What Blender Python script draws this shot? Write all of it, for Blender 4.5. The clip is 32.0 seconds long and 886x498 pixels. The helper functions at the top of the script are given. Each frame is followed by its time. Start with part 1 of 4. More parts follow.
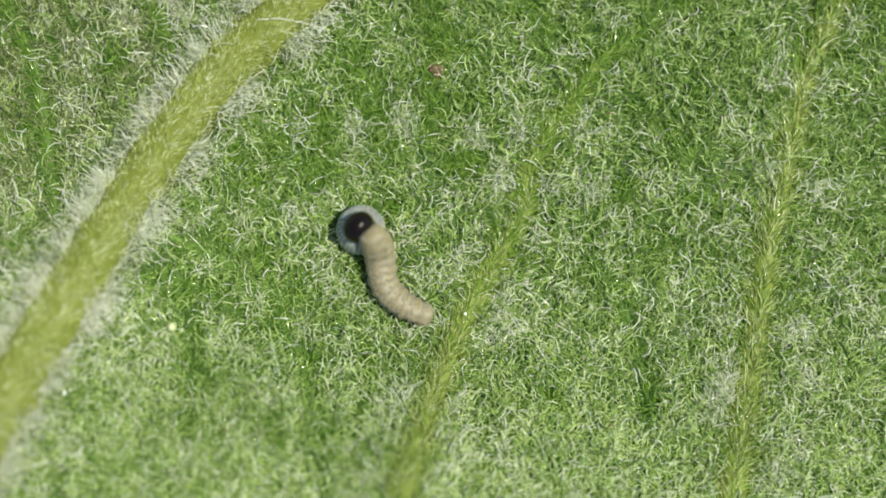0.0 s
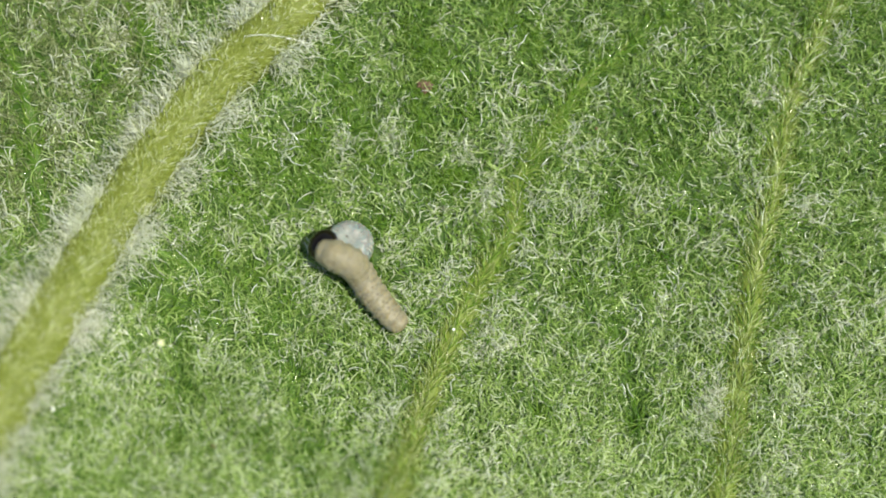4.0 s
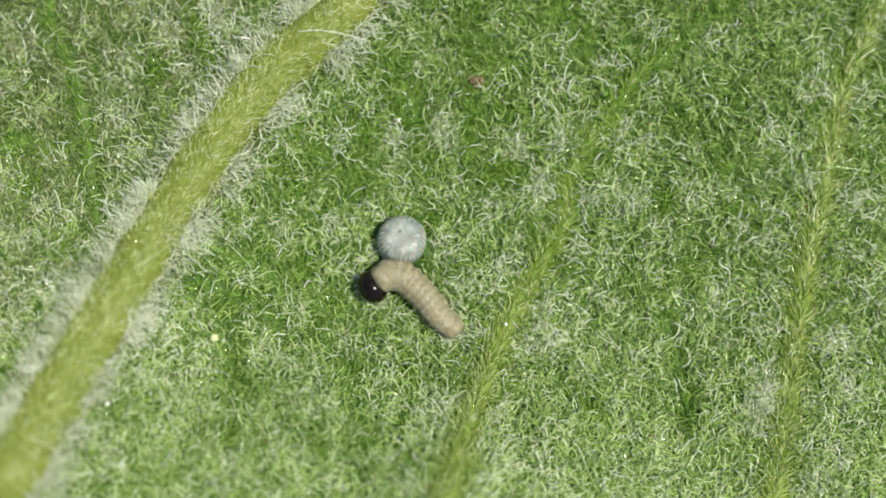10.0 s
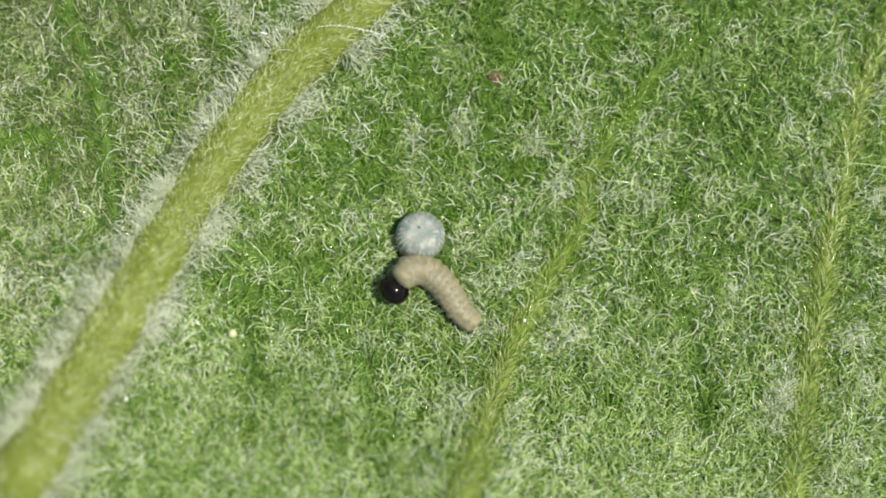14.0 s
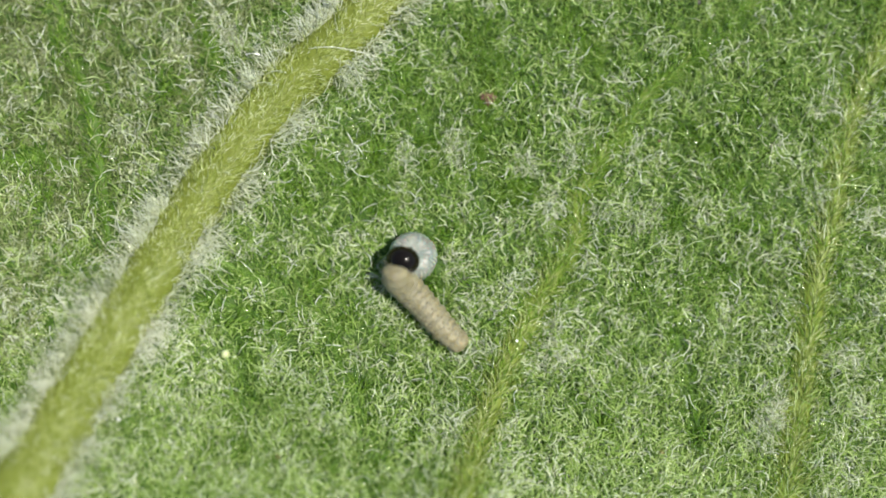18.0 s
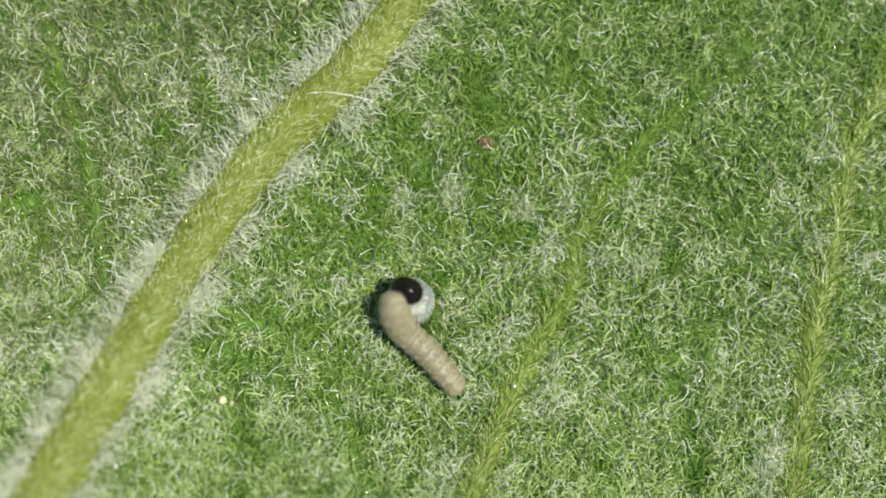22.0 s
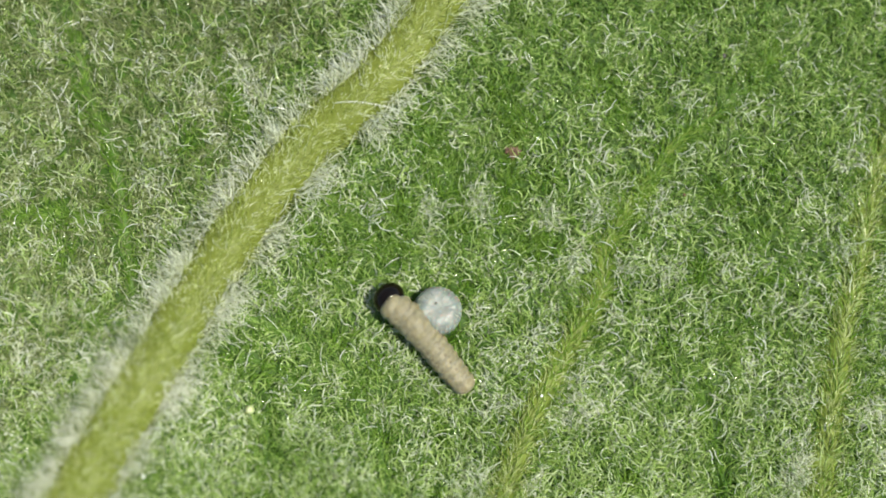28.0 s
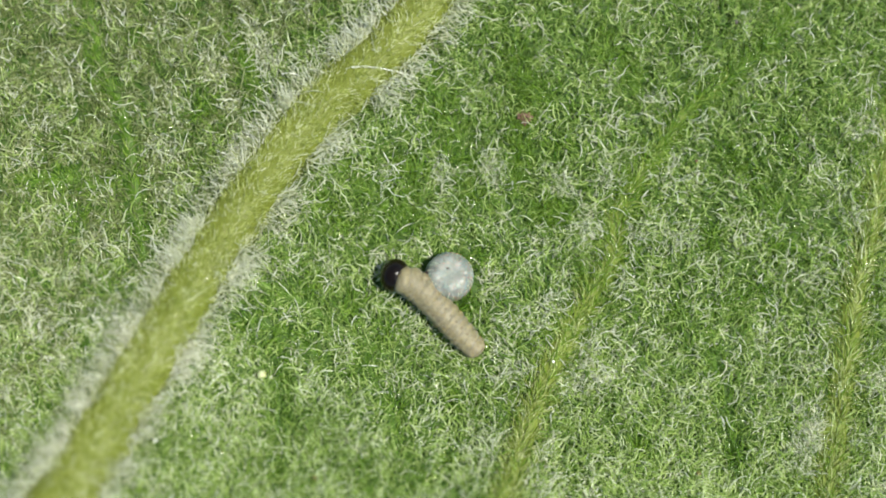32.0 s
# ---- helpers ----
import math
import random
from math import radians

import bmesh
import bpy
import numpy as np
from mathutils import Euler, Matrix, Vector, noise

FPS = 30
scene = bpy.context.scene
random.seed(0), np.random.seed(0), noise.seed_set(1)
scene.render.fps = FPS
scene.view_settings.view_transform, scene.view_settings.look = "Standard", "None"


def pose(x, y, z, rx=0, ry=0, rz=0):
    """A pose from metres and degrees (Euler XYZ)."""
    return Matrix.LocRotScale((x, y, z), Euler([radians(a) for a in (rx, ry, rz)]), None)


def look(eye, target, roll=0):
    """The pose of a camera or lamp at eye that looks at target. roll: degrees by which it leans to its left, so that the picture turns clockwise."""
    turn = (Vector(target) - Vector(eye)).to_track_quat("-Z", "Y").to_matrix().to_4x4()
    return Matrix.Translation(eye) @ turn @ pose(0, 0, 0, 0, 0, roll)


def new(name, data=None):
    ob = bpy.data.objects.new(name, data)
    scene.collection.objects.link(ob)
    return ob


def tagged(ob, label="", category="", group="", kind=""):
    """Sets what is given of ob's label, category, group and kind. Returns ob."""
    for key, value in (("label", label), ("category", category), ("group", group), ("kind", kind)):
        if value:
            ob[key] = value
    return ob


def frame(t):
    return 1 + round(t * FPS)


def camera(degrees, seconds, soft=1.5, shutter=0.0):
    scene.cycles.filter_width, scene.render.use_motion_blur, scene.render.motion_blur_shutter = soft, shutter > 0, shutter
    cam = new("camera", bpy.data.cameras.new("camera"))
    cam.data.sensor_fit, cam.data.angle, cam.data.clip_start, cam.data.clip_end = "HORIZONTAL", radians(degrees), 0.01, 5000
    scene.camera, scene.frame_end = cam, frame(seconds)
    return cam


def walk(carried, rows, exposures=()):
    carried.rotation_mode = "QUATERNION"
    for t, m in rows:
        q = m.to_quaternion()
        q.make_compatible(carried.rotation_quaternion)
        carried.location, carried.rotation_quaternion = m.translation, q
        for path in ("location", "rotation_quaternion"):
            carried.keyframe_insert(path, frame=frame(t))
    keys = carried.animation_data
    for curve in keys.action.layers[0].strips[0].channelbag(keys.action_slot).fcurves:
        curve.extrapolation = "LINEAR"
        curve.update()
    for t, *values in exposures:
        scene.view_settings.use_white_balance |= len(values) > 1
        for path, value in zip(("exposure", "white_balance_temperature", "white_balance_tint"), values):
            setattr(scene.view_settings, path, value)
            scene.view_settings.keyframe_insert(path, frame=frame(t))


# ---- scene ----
MM = 0.001

# ---- camera, carried by hand straight above the leaf: seconds, place in mm, turn ----
cam = camera(36.0, 32.0, soft=1.72)
ROWS = [
    (0.0, -0.000, 0.000, 27.990, -0.00),
    (0.5, -0.055, 0.001, 27.989, -0.02),
    (1.0, 0.017, 0.053, 27.984, -0.01),
    (1.5, 0.160, 0.126, 27.975, -0.03),
    (2.0, 0.142, 0.230, 27.986, -0.03),
    (2.5, 0.177, 0.197, 27.974, -0.03),
    (4.5, 0.240, 0.339, 28.036, -0.11),
    (5.0, 0.051, 0.313, 28.043, -0.14),
    (5.5, -0.132, 0.218, 28.077, -0.13),
    (6.0, -0.378, 0.070, 28.086, -0.03),
    (6.5, -0.559, -0.051, 28.079, -0.00),
    (7.0, -0.554, 0.028, 28.119, 0.02),
    (7.5, -0.534, 0.217, 28.091, -0.03),
    (8.0, -0.758, 0.224, 28.100, 0.00),
    (8.5, -0.752, 0.356, 28.085, -0.02),
    (9.0, -0.814, 0.271, 28.091, -0.06),
    (9.5, -0.700, 0.303, 28.085, -0.03),
    (10.0, -0.829, 0.218, 28.079, -0.03),
    (10.5, -0.798, 0.271, 28.052, -0.04),
    (11.0, -0.843, 0.222, 28.067, 0.04),
    (11.5, -0.844, 0.345, 28.067, 0.02),
    (12.0, -0.872, 0.303, 28.038, -0.01),
    (12.5, -0.835, 0.285, 28.020, 0.01),
    (13.0, -0.915, 0.284, 28.047, 0.02),
    (13.5, -1.095, 0.096, 28.033, 0.06),
    (14.0, -1.207, 0.134, 28.043, 0.05),
    (14.5, -1.068, 0.136, 28.008, 0.05),
    (16.5, -1.261, 0.025, 28.088, 0.08),
    (17.0, -1.298, 0.165, 28.067, 0.07),
    (17.5, -1.141, 0.345, 28.075, 0.08),
    (18.0, -1.051, 0.555, 28.109, 0.08),
    (18.5, -1.007, 0.678, 28.135, 0.05),
    (19.0, -0.946, 0.886, 28.107, 0.04),
    (19.5, -1.011, 1.104, 28.061, 0.09),
    (20.0, -1.004, 1.159, 28.023, 0.10),
    (20.5, -1.009, 1.277, 28.032, 0.10),
    (21.0, -0.954, 1.295, 28.022, 0.09),
    (21.5, -0.991, 1.331, 27.993, 0.10),
    (22.0, -1.005, 1.472, 28.040, 0.04),
    (22.5, -1.082, 1.583, 28.015, 0.07),
    (23.0, -1.100, 1.499, 27.999, 0.06),
    (23.5, -0.989, 1.584, 28.006, 0.08),
    (24.0, -1.012, 1.575, 27.979, 0.03),
    (24.5, -0.960, 1.717, 27.992, -0.00),
    (25.0, -1.083, 1.791, 27.980, -0.01),
    (25.5, -1.227, 1.900, 27.966, 0.02),
    (27.5, -1.452, 1.870, 28.079, 0.02),
    (28.0, -1.554, 1.664, 28.029, 0.07),
    (28.5, -1.410, 1.555, 27.932, 0.03),
    (29.0, -1.373, 1.705, 27.851, 0.01),
    (29.5, -1.305, 1.801, 27.886, 0.02),
    (30.0, -1.318, 1.797, 27.863, 0.03),
    (30.5, -1.310, 1.792, 27.912, 0.02),
    (31.0, -1.426, 1.844, 27.951, -0.03),
    (31.5, -1.937, 1.520, 28.037, 0.02),
    (32.0, -1.795, 0.964, 28.029, 0.15),
]
cam.data.dof.use_dof, cam.data.dof.focus_distance, cam.data.dof.aperture_fstop = True, 27.75 * MM, 16.5
walk(cam, [(t, pose(x * MM, y * MM, z * MM, 0, 0, turn)) for t, x, y, z, turn in ROWS], [(0.0, 0.63, 6800, 3), (32.0, 0.63, 6800, 3)])

# ---- light: sun from the side, open sky ----
world = bpy.data.worlds.new("sky")
scene.world = world
world.use_nodes = True
sky = world.node_tree.nodes.new("ShaderNodeTexSky")
sky.sky_type, sky.sun_disc = "NISHITA", False
sky.sun_elevation, sky.sun_rotation = radians(67), radians(82)
world.node_tree.links.new(sky.outputs[0], world.node_tree.nodes["Background"].inputs[0])
world.node_tree.nodes["Background"].inputs[1].default_value = 0.10
sun = new("sun", bpy.data.lights.new("sun", "SUN"))
sun.data.energy, sun.data.angle, sun.data.color = 4.4, radians(0.6), (1.0, 0.95, 0.86)
SUN_AZ, SUN_EL = radians(8), radians(67)
sun.matrix_world = look((math.cos(SUN_AZ) * math.cos(SUN_EL), math.sin(SUN_AZ) * math.cos(SUN_EL), math.sin(SUN_EL)), (0, 0, 0))


# ---- materials ----
def material(name):
    m = bpy.data.materials.new(name)
    m.use_nodes = True
    nt = m.node_tree
    return m, nt, nt.nodes["Principled BSDF"], nt.nodes["Material Output"]


def noise_ramp(nt, scale, stops, detail=4.0):
    """Object-space noise through a colour ramp."""
    co = nt.nodes.new("ShaderNodeTexCoord")
    n = nt.nodes.new("ShaderNodeTexNoise")
    n.inputs["Scale"].default_value, n.inputs["Detail"].default_value = scale, detail
    nt.links.new(co.outputs["Object"], n.inputs["Vector"])
    return ramp(nt, n.outputs["Fac"], stops), n


def ramp(nt, fac, stops):
    r = nt.nodes.new("ShaderNodeValToRGB")
    el = r.color_ramp.elements
    while len(el) < len(stops):
        el.new(0.5)
    for e, (at, c) in zip(el, stops):
        e.position, e.color = at, (*c, 1)
    nt.links.new(fac, r.inputs["Fac"])
    return r.outputs["Color"]


def mixed(nt, a, b, fac, how="MIX"):
    x = nt.nodes.new("ShaderNodeMix")
    x.data_type, x.blend_type = "RGBA", how
    for sock, v in ((x.inputs["A"], a), (x.inputs["B"], b), (x.inputs["Factor"], fac)):
        if isinstance(v, (int, float)):
            sock.default_value = v
        elif isinstance(v, tuple):
            sock.default_value = (*v, 1)
        else:
            nt.links.new(v, sock)
    return x.outputs["Result"]


def bumped(nt, bsdf, height, strength, distance):
    b = nt.nodes.new("ShaderNodeBump")
    b.inputs["Strength"].default_value, b.inputs["Distance"].default_value = strength, distance
    nt.links.new(height, b.inputs["Height"])
    nt.links.new(b.outputs["Normal"], bsdf.inputs["Normal"])


def leafy(name, stops_big, stops_fine, rough, glow):
    """Leaf tissue: two scales of green, waxy gloss, light that comes through."""
    m, nt, p, out = material(name)
    big, _ = noise_ramp(nt, 500, stops_big)
    fine, n = noise_ramp(nt, 9000, stops_fine)
    col = mixed(nt, big, fine, 0.5)
    nt.links.new(col, p.inputs["Base Color"])
    p.inputs["Roughness"].default_value, p.inputs["Specular IOR Level"].default_value = rough, 0.25
    bumped(nt, p, n.outputs["Fac"], 0.5, 0.00003)
    tr = nt.nodes.new("ShaderNodeBsdfTranslucent")
    nt.links.new(col, tr.inputs["Color"])
    mx = nt.nodes.new("ShaderNodeMixShader")
    mx.inputs[0].default_value = glow
    nt.links.new(p.outputs[0], mx.inputs[1])
    nt.links.new(tr.outputs[0], mx.inputs[2])
    nt.links.new(mx.outputs[0], out.inputs["Surface"])
    return m


def hairy(name, stops, rough=0.18, glow=0.32, clear=0.19):
    """Fine plant hair: colour changes from hair to hair, glassy gloss, partly see-through."""
    m, nt, p, out = material(name)
    geo = nt.nodes.new("ShaderNodeNewGeometry")
    col = ramp(nt, geo.outputs["Random Per Island"], stops)
    patch, _ = noise_ramp(nt, 700, ((0.3, (0.78, 0.83, 0.72)), (0.7, (1.0, 1.0, 1.0))))
    col = mixed(nt, col, patch, 1.0, "MULTIPLY")
    nt.links.new(col, p.inputs["Base Color"])
    p.inputs["Roughness"].default_value = rough
    p.inputs["IOR"].default_value, p.inputs["Specular IOR Level"].default_value = 1.62, 0.9
    tr = nt.nodes.new("ShaderNodeBsdfTranslucent")
    nt.links.new(col, tr.inputs["Color"])
    see = nt.nodes.new("ShaderNodeBsdfTransparent")
    see.inputs["Color"].default_value = (0.95, 1.0, 0.88, 1)
    last = p.outputs[0]
    for share, shader in ((glow, tr), (clear, see)):
        mx = nt.nodes.new("ShaderNodeMixShader")
        mx.inputs[0].default_value = share
        nt.links.new(last, mx.inputs[1])
        nt.links.new(shader.outputs[0], mx.inputs[2])
        last = mx.outputs[0]
    nt.links.new(last, out.inputs["Surface"])
    return m


BLADE = leafy("leaf_blade", ((0.3, (0.026, 0.066, 0.005)), (0.7, (0.046, 0.102, 0.009))), ((0.35, (0.024, 0.058, 0.005)), (0.65, (0.058, 0.122, 0.013))), 0.6, 0.25)
VEIN = leafy("vein_skin", ((0.3, (0.135, 0.166, 0.022)), (0.7, (0.172, 0.206, 0.036))), ((0.35, (0.117, 0.143, 0.02)), (0.65, (0.196, 0.235, 0.045))), 0.5, 0.25)
SIDE_VEIN = leafy("side_vein_skin", ((0.3, (0.14, 0.195, 0.024)), (0.7, (0.185, 0.24, 0.038))), ((0.35, (0.125, 0.18, 0.022)), (0.65, (0.20, 0.255, 0.046))), 0.5, 0.25)
SMALL_VEIN = leafy("small_vein_skin", ((0.3, (0.05, 0.115, 0.007)), (0.7, (0.08, 0.165, 0.013))), ((0.35, (0.05, 0.115, 0.008)), (0.65, (0.09, 0.18, 0.017))), 0.55, 0.25)
GREEN_HAIR = hairy("green_hair", ((0.0, (0.11, 0.23, 0.03)), (0.5, (0.26, 0.42, 0.09)), (1.0, (0.58, 0.72, 0.27))), rough=0.16)
PALE_HAIR = hairy("pale_hair", ((0.0, (0.44, 0.62, 0.15)), (0.5, (0.68, 0.81, 0.36)), (1.0, (0.94, 0.97, 0.82))), rough=0.08)
SEAM_HAIR = hairy("seam_hair", ((0.0, (0.09, 0.21, 0.015)), (0.5, (0.17, 0.32, 0.035)), (1.0, (0.34, 0.50, 0.10))), rough=0.16)
OLIVE_HAIR = hairy("olive_hair", ((0.0, (0.14, 0.19, 0.055)), (0.5, (0.26, 0.315, 0.12)), (1.0, (0.52, 0.57, 0.32))), rough=0.16)
FRINGE_HAIR = hairy("fringe_hair", ((0.0, (0.70, 0.72, 0.52)), (0.5, (0.90, 0.91, 0.78)), (1.0, (0.98, 0.98, 0.95))), rough=0.08)
VEINLET_HAIR = hairy("veinlet_hair", ((0.0, (0.12, 0.25, 0.016)), (0.5, (0.22, 0.38, 0.038)), (1.0, (0.45, 0.60, 0.13))), clear=0.15)
VEIN_HAIR = hairy("vein_hair", ((0.0, (0.28, 0.345, 0.05)), (0.5, (0.475, 0.54, 0.14)), (0.8, (0.72, 0.77, 0.34)), (1.0, (0.98, 0.98, 0.78))), rough=0.12, clear=0.3)
SIDE_HAIR = hairy("side_vein_hair", ((0.0, (0.22, 0.31, 0.04)), (0.5, (0.40, 0.48, 0.12)), (1.0, (0.76, 0.80, 0.42))), clear=0.2)


def plain(name, stops, scale, rough, sss=0.0, radius=(1, 0.6, 0.3), reach=0.0001, spec=0.5, bump=0.0):
    m, nt, p, out = material(name)
    col, n = noise_ramp(nt, scale, stops)
    nt.links.new(col, p.inputs["Base Color"])
    p.inputs["Roughness"].default_value = rough
    p.inputs["Specular IOR Level"].default_value = spec
    p.inputs["Subsurface Weight"].default_value = sss
    p.inputs["Subsurface Radius"].default_value = radius
    p.inputs["Subsurface Scale"].default_value = reach
    if bump:
        bumped(nt, p, n.outputs["Fac"], 0.6, bump)
    return m


def larval_skin():
    """Soft translucent skin: cream with yellower patches and faint dark warts."""
    m, nt, p, out = material("caterpillar_skin")
    big, _ = noise_ramp(nt, 2200, ((0.35, (0.166, 0.146, 0.09)), (0.65, (0.228, 0.201, 0.122))))
    fine, n = noise_ramp(nt, 14000, ((0.35, (0.148, 0.132, 0.082)), (0.65, (0.292, 0.262, 0.172))))
    co = nt.nodes.new("ShaderNodeTexCoord")
    vo = nt.nodes.new("ShaderNodeTexVoronoi")
    vo.inputs["Scale"].default_value = 6200
    nt.links.new(co.outputs["Object"], vo.inputs["Vector"])
    wart = ramp(nt, vo.outputs["Distance"], ((0.09, (0.34, 0.29, 0.22)), (0.2, (1, 1, 1))))
    col = mixed(nt, mixed(nt, big, fine, 0.5), wart, 0.62, "MULTIPLY")
    nt.links.new(col, p.inputs["Base Color"])
    p.inputs["Roughness"].default_value, p.inputs["Specular IOR Level"].default_value = 0.52, 0.32
    p.inputs["Subsurface Weight"].default_value, p.inputs["Subsurface Scale"].default_value = 0.75, 0.00022
    p.inputs["Subsurface Radius"].default_value = (1, 0.8, 0.4)
    bumped(nt, p, mixed(nt, vo.outputs["Distance"], n.outputs["Fac"], 0.5), 0.6, 0.00004)
    return m


SKIN = larval_skin()
HEAD = plain("head_capsule", ((0.3, (0.0025, 0.0018, 0.001)), (0.7, (0.007, 0.0042, 0.0025))), 9000, 0.12, spec=0.22, bump=0.000004)


def egg_skin(name, stops, clear):
    """Thin hard shell: mottled, glossy, a share of the light goes straight through."""
    m, nt, p, out = material(name)
    big, _ = noise_ramp(nt, 5200, stops)
    fine, n = noise_ramp(nt, 12000, ((0.35, (0.84, 0.86, 0.84)), (0.65, (1.0, 1.0, 1.0))))
    nt.links.new(mixed(nt, big, fine, 1.0, "MULTIPLY"), p.inputs["Base Color"])
    p.inputs["Roughness"].default_value, p.inputs["Specular IOR Level"].default_value = 0.38, 0.4
    p.inputs["Subsurface Weight"].default_value, p.inputs["Subsurface Scale"].default_value = 0.3, 0.00008
    bumped(nt, p, n.outputs["Fac"], 0.5, 0.000012)
    see = nt.nodes.new("ShaderNodeBsdfTransparent")
    mx = nt.nodes.new("ShaderNodeMixShader")
    mx.inputs[0].default_value = clear
    nt.links.new(p.outputs[0], mx.inputs[1])
    nt.links.new(see.outputs[0], mx.inputs[2])
    nt.links.new(mx.outputs[0], out.inputs["Surface"])
    return m


SHELL = egg_skin("egg_shell", ((0.32, (0.175, 0.195, 0.182)), (0.5, (0.235, 0.25, 0.23)), (0.7, (0.34, 0.35, 0.32))), 0.14)
CREASE = egg_skin("egg_crease", ((0.35, (0.10, 0.115, 0.105)), (0.65, (0.17, 0.185, 0.17))), 0.1)
# real ribs, coloured paler so that they imitate the shell's bright limb
RIB = egg_skin("egg_rib", ((0.35, (0.46, 0.49, 0.40)), (0.65, (0.60, 0.62, 0.51))), 0.2)
DARK = plain("dark_speck", ((0.3, (0.03, 0.03, 0.025)), (0.7, (0.06, 0.05, 0.04))), 9000, 0.6)
RED = plain("red_speck", ((0.3, (0.085, 0.042, 0.025)), (0.7, (0.17, 0.10, 0.06))), 9000, 0.5, bump=0.00001)
BROWN = plain("brown_crumb", ((0.3, (0.16, 0.12, 0.045)), (0.7, (0.30, 0.22, 0.09))), 9000, 0.5, bump=0.00001)
CREAM = plain("cream_grain", ((0.3, (0.34, 0.38, 0.18)), (0.7, (0.50, 0.54, 0.31))), 9000, 0.35, 0.3, bump=0.000006)
SILK = plain("silk_fibre", ((0.3, (0.80, 0.80, 0.78)), (0.7, (0.92, 0.92, 0.90))), 9000, 0.2, spec=0.8)


# ---- mesh helpers ----
def part(name, bm, mat, parent=None, label=""):
    me = bpy.data.meshes.new(name)
    bm.to_mesh(me)
    bm.free()
    return placed(name, me, mat, parent, label)


def placed(name, me, mat, parent=None, label=""):
    if not me.materials:
        me.materials.append(mat)
    me.shade_smooth()
    ob = new(name, me)
    ob.parent = parent
    return tagged(ob, label)


def from_arrays(name, co, quads, tris=None):
    """A mesh from numpy arrays of corners (mm), four-sided and three-sided faces."""
    me = bpy.data.meshes.new(name)
    tris = np.zeros((0, 3), int) if tris is None else tris
    me.vertices.add(len(co))
    me.vertices.foreach_set("co", (np.asarray(co) * MM).astype(np.float32).ravel())
    loops = np.concatenate([quads.ravel(), tris.ravel()]).astype(np.int32)
    starts = np.concatenate([np.arange(len(quads)) * 4, len(quads) * 4 + np.arange(len(tris)) * 3]).astype(np.int32)
    me.loops.add(len(loops))
    me.loops.foreach_set("vertex_index", loops)
    me.polygons.add(len(starts))
    me.polygons.foreach_set("loop_start", starts)
    me.update(calc_edges=True)
    me.validate()
    return me


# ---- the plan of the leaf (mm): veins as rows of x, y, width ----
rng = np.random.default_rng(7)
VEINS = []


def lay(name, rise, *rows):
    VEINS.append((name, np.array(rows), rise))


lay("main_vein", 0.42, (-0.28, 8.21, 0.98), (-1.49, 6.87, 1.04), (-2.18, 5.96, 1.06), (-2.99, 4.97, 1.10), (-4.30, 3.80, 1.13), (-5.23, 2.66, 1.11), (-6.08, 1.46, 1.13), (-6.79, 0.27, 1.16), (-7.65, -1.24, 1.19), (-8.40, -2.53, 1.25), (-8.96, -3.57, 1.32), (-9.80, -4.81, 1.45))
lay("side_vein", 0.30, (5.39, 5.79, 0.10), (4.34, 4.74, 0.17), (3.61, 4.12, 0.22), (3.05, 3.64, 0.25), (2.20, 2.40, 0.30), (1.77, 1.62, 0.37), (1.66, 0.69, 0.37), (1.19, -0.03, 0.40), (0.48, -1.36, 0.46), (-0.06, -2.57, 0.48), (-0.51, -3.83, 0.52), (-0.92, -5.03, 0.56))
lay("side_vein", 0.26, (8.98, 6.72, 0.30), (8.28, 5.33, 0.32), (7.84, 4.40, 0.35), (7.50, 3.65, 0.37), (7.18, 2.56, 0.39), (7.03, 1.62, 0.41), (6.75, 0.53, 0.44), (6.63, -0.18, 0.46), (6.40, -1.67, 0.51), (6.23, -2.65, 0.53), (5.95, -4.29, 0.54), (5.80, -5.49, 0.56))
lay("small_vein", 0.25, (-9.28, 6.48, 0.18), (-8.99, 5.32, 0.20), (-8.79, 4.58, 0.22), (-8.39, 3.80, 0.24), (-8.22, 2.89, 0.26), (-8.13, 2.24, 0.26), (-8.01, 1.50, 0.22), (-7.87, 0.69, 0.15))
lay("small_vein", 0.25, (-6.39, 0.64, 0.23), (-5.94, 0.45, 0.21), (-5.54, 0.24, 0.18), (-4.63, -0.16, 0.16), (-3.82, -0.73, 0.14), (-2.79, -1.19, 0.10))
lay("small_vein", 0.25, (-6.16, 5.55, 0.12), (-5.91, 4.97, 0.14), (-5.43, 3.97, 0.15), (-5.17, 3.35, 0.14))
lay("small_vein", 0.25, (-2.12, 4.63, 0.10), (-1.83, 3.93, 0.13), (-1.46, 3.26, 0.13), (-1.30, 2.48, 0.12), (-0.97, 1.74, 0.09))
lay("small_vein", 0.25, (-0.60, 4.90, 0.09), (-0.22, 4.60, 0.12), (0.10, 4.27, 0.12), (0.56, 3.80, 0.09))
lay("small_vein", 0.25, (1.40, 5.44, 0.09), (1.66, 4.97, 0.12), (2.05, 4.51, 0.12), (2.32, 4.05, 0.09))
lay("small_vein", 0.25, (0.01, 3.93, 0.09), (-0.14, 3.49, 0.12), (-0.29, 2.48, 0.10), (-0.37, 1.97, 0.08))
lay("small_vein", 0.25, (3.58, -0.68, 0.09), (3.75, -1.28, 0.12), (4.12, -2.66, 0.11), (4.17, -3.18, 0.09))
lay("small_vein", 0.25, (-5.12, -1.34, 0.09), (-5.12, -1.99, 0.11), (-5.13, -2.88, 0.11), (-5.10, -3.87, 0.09))
